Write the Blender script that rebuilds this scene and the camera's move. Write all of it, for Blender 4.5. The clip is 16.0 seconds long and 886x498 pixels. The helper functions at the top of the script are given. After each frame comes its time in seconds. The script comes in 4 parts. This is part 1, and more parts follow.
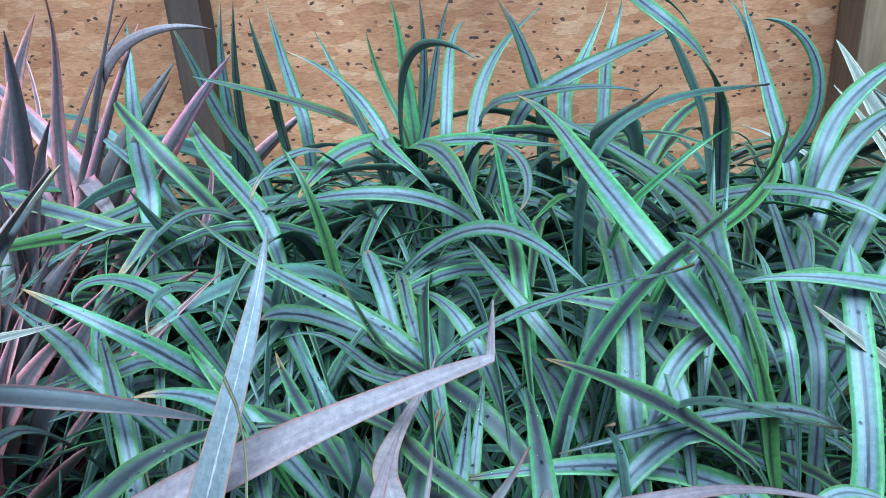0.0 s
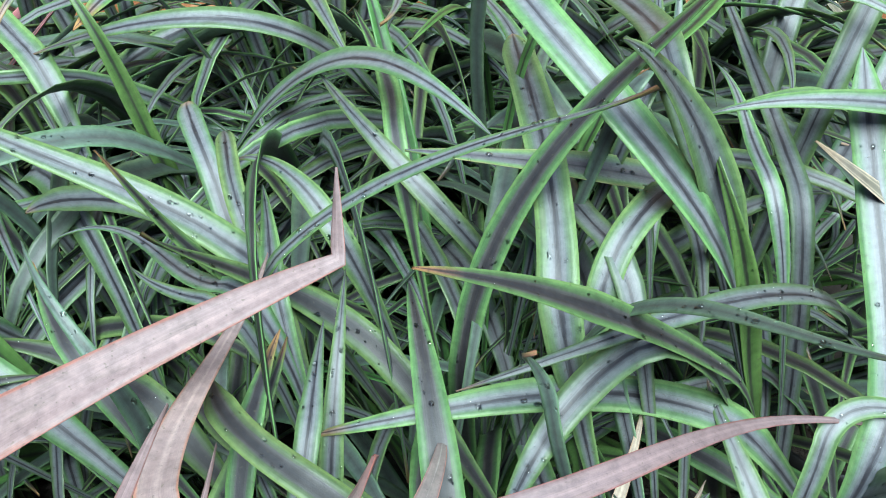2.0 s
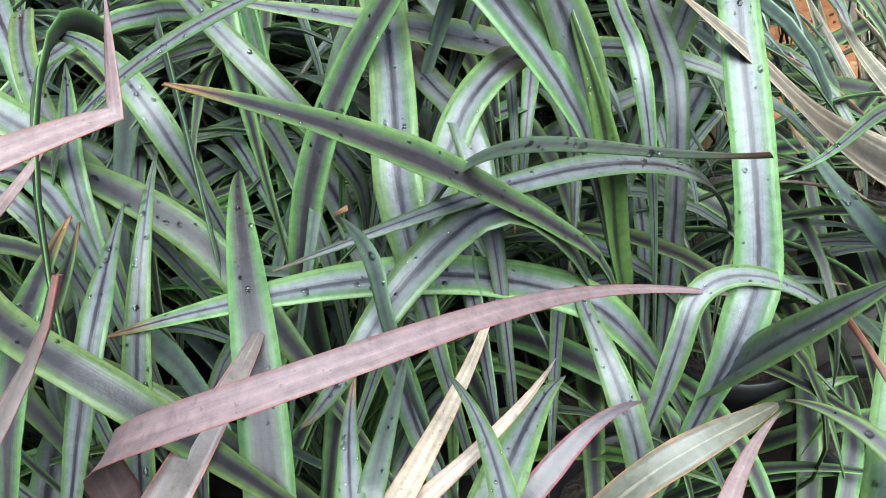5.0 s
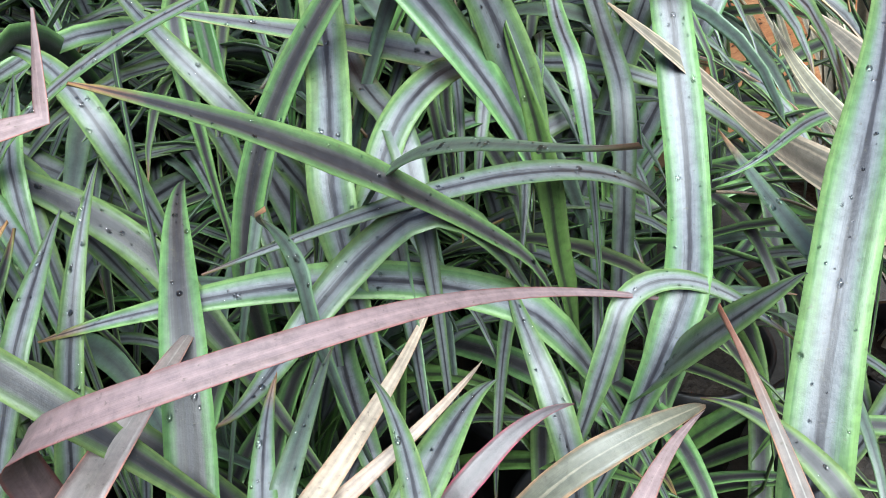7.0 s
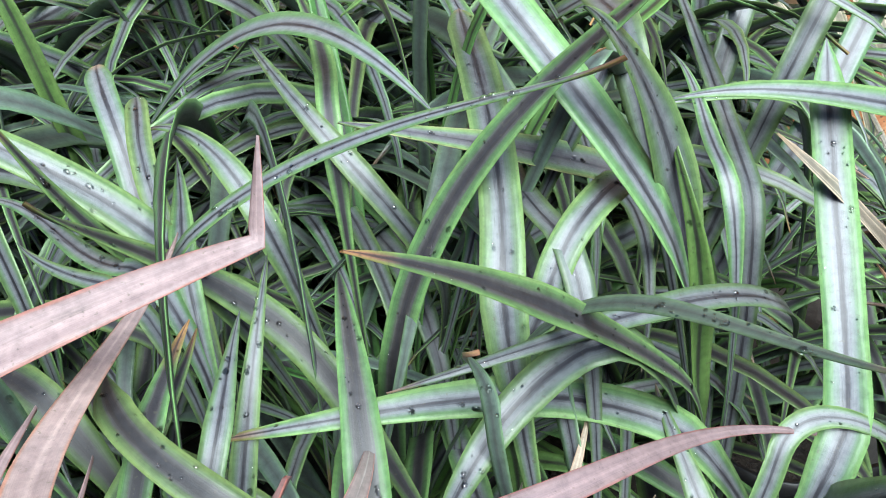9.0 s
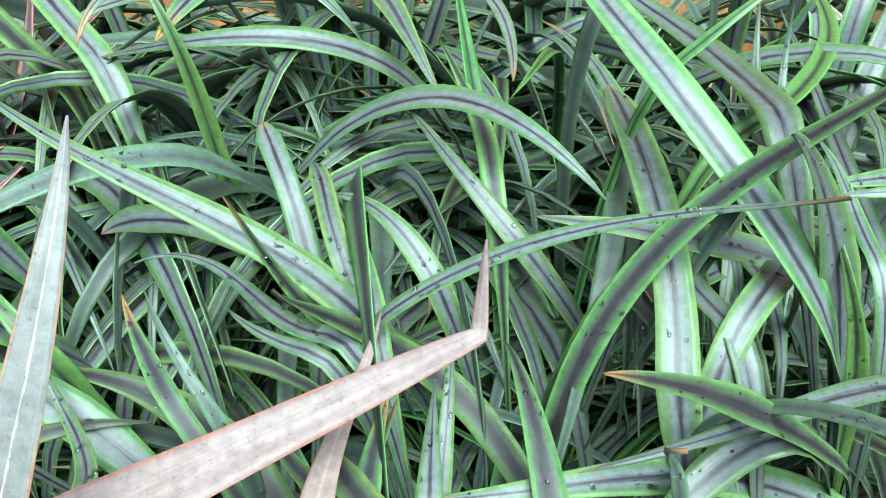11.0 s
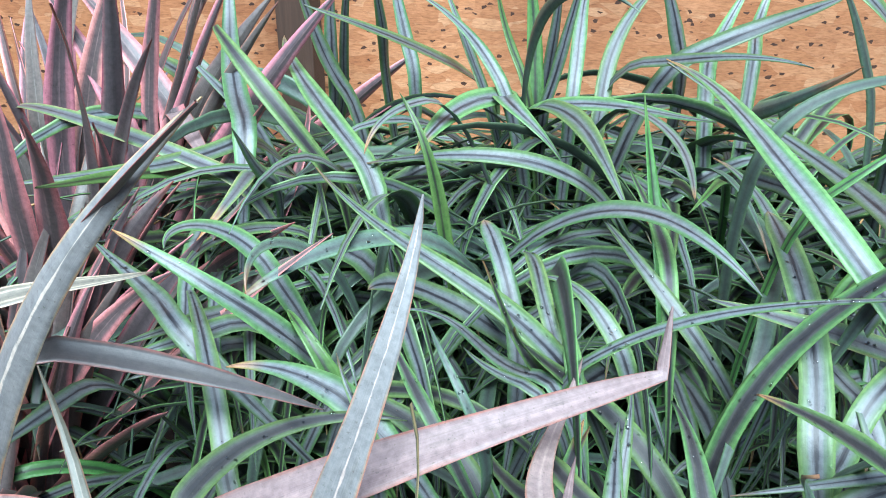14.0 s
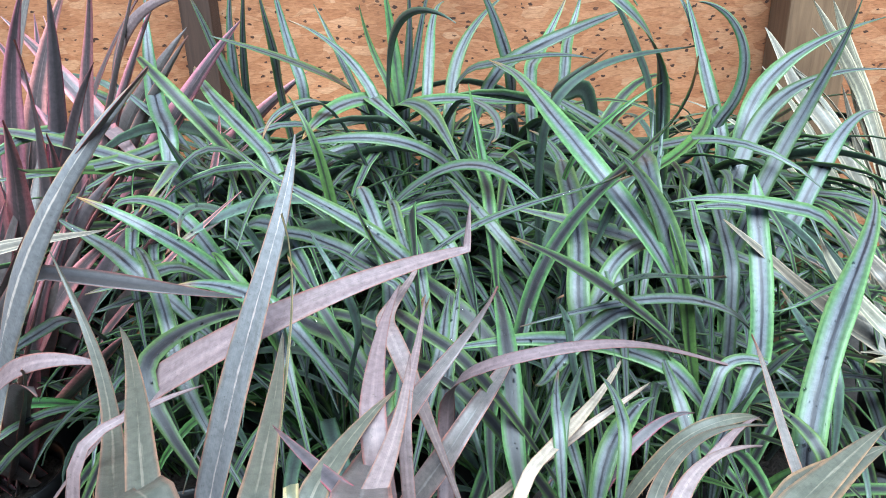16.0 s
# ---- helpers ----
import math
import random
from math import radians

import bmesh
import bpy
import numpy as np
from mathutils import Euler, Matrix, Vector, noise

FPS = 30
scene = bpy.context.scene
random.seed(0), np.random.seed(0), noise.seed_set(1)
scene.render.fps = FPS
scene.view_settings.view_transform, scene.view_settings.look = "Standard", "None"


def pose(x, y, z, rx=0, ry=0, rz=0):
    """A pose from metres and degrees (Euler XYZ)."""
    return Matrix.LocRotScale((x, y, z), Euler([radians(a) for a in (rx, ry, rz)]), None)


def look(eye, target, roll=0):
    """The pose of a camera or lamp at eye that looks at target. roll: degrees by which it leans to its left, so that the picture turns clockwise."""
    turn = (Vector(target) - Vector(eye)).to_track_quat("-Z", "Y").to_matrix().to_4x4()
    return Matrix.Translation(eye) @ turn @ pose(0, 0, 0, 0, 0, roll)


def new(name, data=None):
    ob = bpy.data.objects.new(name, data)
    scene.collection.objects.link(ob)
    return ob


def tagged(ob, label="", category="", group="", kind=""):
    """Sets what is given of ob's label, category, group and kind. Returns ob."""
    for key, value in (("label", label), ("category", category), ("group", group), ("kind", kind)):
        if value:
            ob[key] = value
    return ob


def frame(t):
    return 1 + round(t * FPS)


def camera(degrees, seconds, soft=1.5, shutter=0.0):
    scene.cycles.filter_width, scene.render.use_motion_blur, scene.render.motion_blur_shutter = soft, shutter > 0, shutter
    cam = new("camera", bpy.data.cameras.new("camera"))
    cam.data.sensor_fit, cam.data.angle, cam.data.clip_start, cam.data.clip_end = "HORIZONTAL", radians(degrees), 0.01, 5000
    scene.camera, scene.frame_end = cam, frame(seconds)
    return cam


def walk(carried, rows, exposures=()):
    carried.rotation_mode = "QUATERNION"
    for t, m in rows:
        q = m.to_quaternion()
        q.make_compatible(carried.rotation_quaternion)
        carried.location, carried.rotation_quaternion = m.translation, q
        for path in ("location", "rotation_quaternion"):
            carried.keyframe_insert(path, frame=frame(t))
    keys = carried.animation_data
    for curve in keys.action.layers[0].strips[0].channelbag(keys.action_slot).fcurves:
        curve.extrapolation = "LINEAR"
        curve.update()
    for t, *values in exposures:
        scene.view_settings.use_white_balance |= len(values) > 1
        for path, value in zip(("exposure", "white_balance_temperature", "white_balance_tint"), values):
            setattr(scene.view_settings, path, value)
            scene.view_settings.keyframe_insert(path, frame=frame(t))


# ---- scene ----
cam = camera(58.3, 16.0, soft=1.0)
PATH = [
    (0, (0.019, 0.006, 0.955), (-0.068, 1.824, 0.126), -3.9),
    (0.5, (0.04, 0.095, 0.913), (0.027, 1.866, -0.014), -4.9),
    (1, (0.042, 0.151, 0.886), (0.096, 1.849, -0.169), -4.8),
    (1.5, (0.05, 0.182, 0.865), (0.127, 1.827, -0.27), -4.8),
    (2, (0.061, 0.212, 0.849), (0.136, 1.835, -0.318), -5.1),
    (2.5, (0.072, 0.239, 0.832), (0.192, 1.819, -0.389), -4.8),
    (3, (0.082, 0.238, 0.802), (0.278, 1.787, -0.449), -3.7),
    (3.5, (0.086, 0.224, 0.783), (0.289, 1.772, -0.467), -3.5),
    (4, (0.103, 0.217, 0.779), (0.327, 1.762, -0.472), -3.4),
    (4.2, (0.105, 0.218, 0.78), (0.347, 1.757, -0.474), -3.1),
    (6.5, (0.127, 0.216, 0.762), (0.366, 1.797, -0.439), -3.6),
    (7, (0.137, 0.202, 0.769), (0.394, 1.788, -0.422), -3.2),
    (7.5, (0.119, 0.209, 0.779), (0.351, 1.832, -0.367), -2.9),
    (8, (0.089, 0.223, 0.792), (0.33, 1.851, -0.346), -1.1),
    (8.5, (0.072, 0.238, 0.807), (0.324, 1.837, -0.367), 0.2),
    (10.8, (-0.006, 0.252, 0.869), (0.161, 1.851, -0.32), 0.5),
    (11, (-0.021, 0.254, 0.875), (0.142, 1.859, -0.308), 1.2),
    (11.5, (-0.049, 0.246, 0.882), (0.016, 1.895, -0.248), 0.9),
    (12, (-0.076, 0.243, 0.894), (-0.101, 1.906, -0.217), 1.3),
    (12.5, (-0.087, 0.229, 0.897), (-0.177, 1.911, -0.183), 1.8),
    (13, (-0.081, 0.207, 0.907), (-0.232, 1.915, -0.122), 1.6),
    (13.5, (-0.077, 0.167, 0.919), (-0.252, 1.908, -0.05), 1.2),
    (14, (-0.073, 0.1, 0.93), (-0.256, 1.863, 0.003), 0.6),
    (14.5, (-0.068, 0.024, 0.939), (-0.203, 1.808, 0.046), 0.2),
    (15, (-0.051, -0.068, 0.942), (-0.131, 1.736, 0.084), -1.2),
    (15.5, (-0.038, -0.142, 0.938), (-0.069, 1.674, 0.1), -1.9),
    (16, (0.001, -0.174, 0.941), (0.002, 1.648, 0.118), -1.6),
]
# seconds, stops, kelvin, tint
EXPOSURES = [(0.0, 1.87, 4250, -14), (1.2, 2.03, 5500, -3), (2.7, 2.07, 5750, -10), (3.4, 2.1, 5950, -1), (7.0, 2.18, 5950, 2), (8.7, 2.2, 5950, 2), (11.0, 2.34, 5700, -17), (12.0, 2.34, 5600, -8), (13.0, 2.35, 5450, -4), (14.0, 2.22, 5300, -5), (16.0, 2.04, 5250, -2)]
walk(cam, [(t, look(eye, target, roll)) for t, eye, target, roll in PATH], EXPOSURES)

# ---- light ----
world = bpy.data.worlds.new("overcast_sky")
scene.world = world
world.use_nodes = True
wn = world.node_tree.nodes
sky = wn.new("ShaderNodeTexSky")
sky.sky_type, sky.sun_disc = "NISHITA", False
sky.sun_elevation, sky.sun_rotation = radians(58), radians(200)
sky.air_density, sky.dust_density, sky.ozone_density = 1.0, 1.0, 1.5
wn["Background"].inputs["Strength"].default_value = 0.065
world.node_tree.links.new(sky.outputs["Color"], wn["Background"].inputs["Color"])
sun = new("sun", bpy.data.lights.new("sun", "SUN"))
sun.data.energy, sun.data.angle, sun.data.color = 2.6, radians(50), (1.0, 0.985, 0.96)
sun.matrix_world = look((0.5, -1.4, 4.5), (0.0, 0.7, 0.4))


# ---- materials ----
def mat(name):
    m = bpy.data.materials.new(name)
    m.use_nodes = True
    nt = m.node_tree
    bsdf = nt.nodes["Principled BSDF"]

    def node(kind, **sets):
        n = nt.nodes.new(kind)
        for k, v in sets.items():
            n.inputs[k].default_value = v
        return n

    def link(a, b):
        nt.links.new(a, b)

    return m, nt, bsdf, node, link


def ramp_node(nt, stops, interp="LINEAR"):
    r = nt.nodes.new("ShaderNodeValToRGB")
    r.color_ramp.interpolation = interp
    els = r.color_ramp.elements
    while len(els) < len(stops):
        els.new(0.5)
    for el, (pos, col) in zip(els, stops):
        el.position = pos
        el.color = (*col, 1)
    return r


def maths(nt, op, a, b=None, clamp=False):
    n = nt.nodes.new("ShaderNodeMath")
    n.operation, n.use_clamp = op, clamp
    for i, v in enumerate((a, b)):
        if v is None:
            continue
        if isinstance(v, (int, float)):
            n.inputs[i].default_value = v
        else:
            nt.links.new(v, n.inputs[i])
    return n.outputs[0]


def mixed(nt, fac, a, b, blend="MIX"):
    n = nt.nodes.new("ShaderNodeMix")
    n.data_type, n.blend_type = "RGBA", blend
    for sock, v in ((n.inputs[0], fac), (n.inputs[6], a), (n.inputs[7], b)):
        if isinstance(v, (int, float)):
            sock.default_value = v
        elif isinstance(v, tuple):
            sock.default_value = (*v, 1)
        else:
            nt.links.new(v, sock)
    return n.outputs[2]


def leaf_material(name, stops, tip, streak=0.3, rough=0.33, blotch=0.35, blotch_col=(0.06, 0.055, 0.035), vary=0.22, tip_from=0.955, banded=False, lean=0.78):
    """A strap leaf: colours from midrib (0) to margin (1), streaked along its length, with a discoloured tip."""
    m, nt, bsdf, node, link = mat(name)
    uv = node("ShaderNodeUVMap")
    uv.uv_map = "UVMap"
    sep = node("ShaderNodeSeparateXYZ")
    link(uv.outputs[0], sep.inputs[0])
    info = node("ShaderNodeObjectInfo")
    rnd = info.outputs["Random"]
    across = maths(nt, "ABSOLUTE", maths(nt, "SUBTRACT", maths(nt, "MULTIPLY", sep.outputs[0], 2.0), 1.0))
    comb = node("ShaderNodeCombineXYZ")
    link(maths(nt, "MULTIPLY", sep.outputs[0], 26.0), comb.inputs[0])
    link(maths(nt, "MULTIPLY", sep.outputs[1], 5.0), comb.inputs[1])
    link(maths(nt, "MULTIPLY", rnd, 50.0), comb.inputs[2])
    fine = node("ShaderNodeTexNoise", Scale=1.0, Detail=4.0, Roughness=0.6)
    link(comb.outputs[0], fine.inputs["Vector"])
    comb2 = node("ShaderNodeCombineXYZ")
    link(maths(nt, "MULTIPLY", sep.outputs[0], 3.0), comb2.inputs[0])
    link(maths(nt, "MULTIPLY", sep.outputs[1], 14.0), comb2.inputs[1])
    link(maths(nt, "MULTIPLY", rnd, 90.0), comb2.inputs[2])
    coarse = node("ShaderNodeTexNoise", Scale=1.0, Detail=5.0, Roughness=0.65)
    link(comb2.outputs[0], coarse.inputs["Vector"])
    wob = maths(nt, "MULTIPLY", maths(nt, "SUBTRACT", fine.outputs[0], 0.5), streak)
    wob2 = maths(nt, "MULTIPLY", maths(nt, "SUBTRACT", coarse.outputs[0], 0.5), 0.5)
    spread = maths(nt, "ADD", maths(nt, "MULTIPLY", maths(nt, "FRACT", maths(nt, "MULTIPLY", rnd, 13.7)), 0.5), lean)
    pos = maths(nt, "ADD", maths(nt, "MULTIPLY", across, spread if banded else 1.0), maths(nt, "ADD", wob, wob2), True)
    r = ramp_node(nt, stops)
    link(pos, r.inputs[0])
    # stains
    bl = ramp_node(nt, [(0.56, (0, 0, 0)), (0.72, (1, 1, 1))])
    link(coarse.outputs[0], bl.inputs[0])
    col = mixed(nt, maths(nt, "MULTIPLY", bl.outputs[0], blotch), r.outputs[0], blotch_col)
    # discoloured tip
    tipf = maths(nt, "MULTIPLY", maths(nt, "SUBTRACT", maths(nt, "ADD", sep.outputs[1], maths(nt, "MULTIPLY", maths(nt, "SUBTRACT", rnd, 0.5), 0.06)), tip_from), 14.0, True)
    some = maths(nt, "GREATER_THAN", maths(nt, "FRACT", maths(nt, "MULTIPLY", rnd, 7.31)), 0.45)
    col = mixed(nt, maths(nt, "MULTIPLY", tipf, some), col, tip)
    comb3 = node("ShaderNodeCombineXYZ")
    link(maths(nt, "MULTIPLY", sep.outputs[0], 70.0), comb3.inputs[0])
    link(maths(nt, "MULTIPLY", sep.outputs[1], 9.0), comb3.inputs[1])
    link(maths(nt, "MULTIPLY", rnd, 130.0), comb3.inputs[2])
    vein = node("ShaderNodeTexNoise", Scale=1.0, Detail=3.0, Roughness=0.7)
    link(comb3.outputs[0], vein.inputs["Vector"])
    vr = ramp_node(nt, [(0.3, (0.5, 0.5, 0.5)), (0.5, (0.97, 0.97, 0.97)), (0.72, (1.5, 1.5, 1.5))])
    link(vein.outputs[0], vr.inputs[0])
    col = mixed(nt, 0.24, col, vr.outputs[0], "MULTIPLY")
    if banded:
        # irregular dark smudges along the midrib
        comb4 = node("ShaderNodeCombineXYZ")
        link(maths(nt, "MULTIPLY", sep.outputs[0], 7.0), comb4.inputs[0])
        link(maths(nt, "MULTIPLY", sep.outputs[1], 11.0), comb4.inputs[1])
        link(maths(nt, "MULTIPLY", rnd, 210.0), comb4.inputs[2])
        smudge = node("ShaderNodeTexNoise", Scale=1.0, Detail=6.0, Roughness=0.7)
        link(comb4.outputs[0], smudge.inputs["Vector"])
        reach = maths(nt, "SUBTRACT", maths(nt, "MULTIPLY", smudge.outputs[0], 1.5), maths(nt, "ADD", maths(nt, "MULTIPLY", across, 1.3), 0.5))
        col = mixed(nt, maths(nt, "MULTIPLY", maths(nt, "MULTIPLY", reach, 4.5, True), 0.8), col, (0.022, 0.021, 0.026))
    # small dark specks and water marks
    tco = node("ShaderNodeTexCoord")
    sp = node("ShaderNodeTexNoise", Scale=420.0, Detail=2.0)
    link(tco.outputs["Object"], sp.inputs["Vector"])
    spr = ramp_node(nt, [(0.66, (0, 0, 0)), (0.72, (1, 1, 1))])
    link(sp.outputs[0], spr.inputs[0])
    col = mixed(nt, maths(nt, "MULTIPLY", spr.outputs[0], 0.45), col, blotch_col)
    mottle = node("ShaderNodeTexNoise", Scale=170.0, Detail=5.0, Roughness=0.7)
    link(tco.outputs["Object"], mottle.inputs["Vector"])
    mr = ramp_node(nt, [(0.32, (0.62, 0.62, 0.62)), (0.5, (1.0, 1.0, 1.0)), (0.7, (1.4, 1.38, 1.34))])
    link(mottle.outputs[0], mr.inputs[0])
    col = mixed(nt, 0.6, col, mr.outputs[0], "MULTIPLY")
    hsv = node("ShaderNodeHueSaturation")
    link(col, hsv.inputs["Color"])
    link(maths(nt, "ADD", maths(nt, "MULTIPLY", rnd, 0.04), 0.468 if banded else 0.485), hsv.inputs["Hue"])
    hsv.inputs["Saturation"].default_value = 0.92
    link(maths(nt, "ADD", maths(nt, "MULTIPLY", rnd, vary * 2), 1.0 - vary), hsv.inputs["Value"])
    link(hsv.outputs[0], bsdf.inputs["Base Color"])
    link(maths(nt, "ADD", maths(nt, "MULTIPLY", coarse.outputs[0], 0.3), rough - 0.09), bsdf.inputs["Roughness"])
    bump = node("ShaderNodeBump", Strength=0.22, Distance=0.0015)
    link(maths(nt, "ADD", maths(nt, "MULTIPLY", fine.outputs[0], 0.22), maths(nt, "MULTIPLY", mottle.outputs[0], 0.8)), bump.inputs["Height"])
    link(bump.outputs[0], bsdf.inputs["Normal"])
    bsdf.inputs["Specular IOR Level"].default_value = 0.4
    trans = node("ShaderNodeBsdfTranslucent")
    link(hsv.outputs[0], trans.inputs["Color"])
    mx = node("ShaderNodeMixShader", Fac=0.045)
    link(bsdf.outputs[0], mx.inputs[1])
    link(trans.outputs[0], mx.inputs[2])
    link(mx.outputs[0], nt.nodes["Material Output"].inputs["Surface"])
    return m


ORANGE = (0.34, 0.16, 0.05)
MATS = {
    "g": leaf_material("green_striped_leaf", [(0.0, (0.012, 0.012, 0.014)), (0.05, (0.035, 0.034, 0.042)), (0.12, (0.085, 0.088, 0.1)), (0.34, (0.115, 0.125, 0.132)), (0.52, (0.088, 0.122, 0.098)), (0.7, (0.066, 0.125, 0.052)), (0.88, (0.066, 0.14, 0.044)), (1.0, (0.11, 0.205, 0.062))], ORANGE, banded=True),
    "gd": leaf_material("dark_banded_leaf", [(0.0, (0.012, 0.012, 0.012)), (0.25, (0.026, 0.024, 0.025)), (0.42, (0.048, 0.048, 0.048)), (0.55, (0.042, 0.075, 0.032)), (0.8, (0.055, 0.118, 0.036)), (1.0, (0.1, 0.195, 0.052))], ORANGE, banded=True, rough=0.42, lean=0.95),
    "gr": leaf_material("grey_green_leaf", [(0.0, (0.045, 0.055, 0.05)), (0.5, (0.064, 0.094, 0.072)), (1.0, (0.085, 0.14, 0.068))], (0.24, 0.08, 0.04)),
    "gy": leaf_material("yellowing_leaf", [(0.0, (0.03, 0.03, 0.035)), (0.15, (0.07, 0.068, 0.08)), (0.45, (0.10, 0.11, 0.11)), (0.65, (0.10, 0.15, 0.075)), (0.85, (0.13, 0.19, 0.06)), (1.0, (0.28, 0.27, 0.12))], ORANGE, tip_from=0.9),
    "v": leaf_material("vivid_green_leaf", [(0.0, (0.018, 0.022, 0.014)), (0.14, (0.025, 0.042, 0.018)), (0.28, (0.05, 0.11, 0.022)), (1.0, (0.088, 0.175, 0.034))], (0.12, 0.19, 0.05)),
    "p": leaf_material("purple_leaf", [(0.0, (0.20, 0.18, 0.165)), (0.06, (0.135, 0.114, 0.105)), (0.7, (0.165, 0.135, 0.125)), (0.9, (0.18, 0.13, 0.122)), (1.0, (0.42, 0.17, 0.12))], (0.22, 0.05, 0.04)),
    "k": leaf_material("pale_pink_leaf", [(0.0, (0.24, 0.168, 0.165)), (0.3, (0.18, 0.124, 0.126)), (0.85, (0.205, 0.142, 0.14)), (1.0, (0.26, 0.10, 0.08))], (0.13, 0.08, 0.08), streak=0.6, rough=0.5),
    "w": leaf_material("grey_leaf_pale_rib", [(0.0, (0.46, 0.38, 0.33)), (0.035, (0.40, 0.34, 0.30)), (0.07, (0.18, 0.175, 0.175)), (0.85, (0.2, 0.195, 0.195)), (0.93, (0.28, 0.24, 0.18)), (1.0, (0.42, 0.2, 0.11))], (0.42, 0.26, 0.12), streak=0.1, rough=0.48),
    "o": leaf_material("olive_leaf", [(0.0, (0.17, 0.15, 0.11)), (0.08, (0.085, 0.085, 0.062)), (0.8, (0.105, 0.10, 0.075)), (1.0, (0.3, 0.16, 0.09))], (0.22, 0.1, 0.06)),
    "d": leaf_material("dark_purple_leaf", [(0.0, (0.05, 0.045, 0.045)), (0.8, (0.068, 0.06, 0.06)), (1.0, (0.2, 0.08, 0.07))], (0.14, 0.08, 0.06)),
    "y": leaf_material("yellow_edged_leaf", [(0.0, (0.12, 0.12, 0.07)), (0.5, (0.17, 0.155, 0.08)), (0.75, (0.40, 0.31, 0.13)), (1.0, (0.45, 0.34, 0.16))], (0.55, 0.33, 0.04), tip_from=0.88),
    "c": leaf_material("cream_edged_leaf", [(0.0, (0.40, 0.33, 0.25)), (0.4, (0.29, 0.23, 0.18)), (0.8, (0.38, 0.31, 0.23)), (1.0, (0.42, 0.25, 0.16))], (0.48, 0.34, 0.15)),
    "r": leaf_material("red_edged_leaf", [(0.0, (0.07, 0.058, 0.062)), (0.7, (0.12, 0.095, 0.1)), (0.9, (0.22, 0.12, 0.12)), (1.0, (0.4, 0.05, 0.08))], (0.26, 0.05, 0.05)),
    "e": leaf_material("cream_striped_leaf", [(0.0, (0.14, 0.125, 0.095)), (0.4, (0.19, 0.17, 0.13)), (0.5, (0.40, 0.34, 0.24)), (0.62, (0.16, 0.145, 0.11)), (0.8, (0.22, 0.2, 0.15)), (0.9, (0.52, 0.43, 0.30)), (1.0, (0.56, 0.46, 0.32))], (0.45, 0.28, 0.11), streak=0.3),
    "b": leaf_material("pink_edged_leaf", [(0.0, (0.19, 0.13, 0.135)), (0.08, (0.1, 0.078, 0.082)), (0.4, (0.125, 0.09, 0.097)), (0.58, (0.34, 0.14, 0.155)), (1.0, (0.64, 0.21, 0.24))], (0.4, 0.1, 0.1)),
}

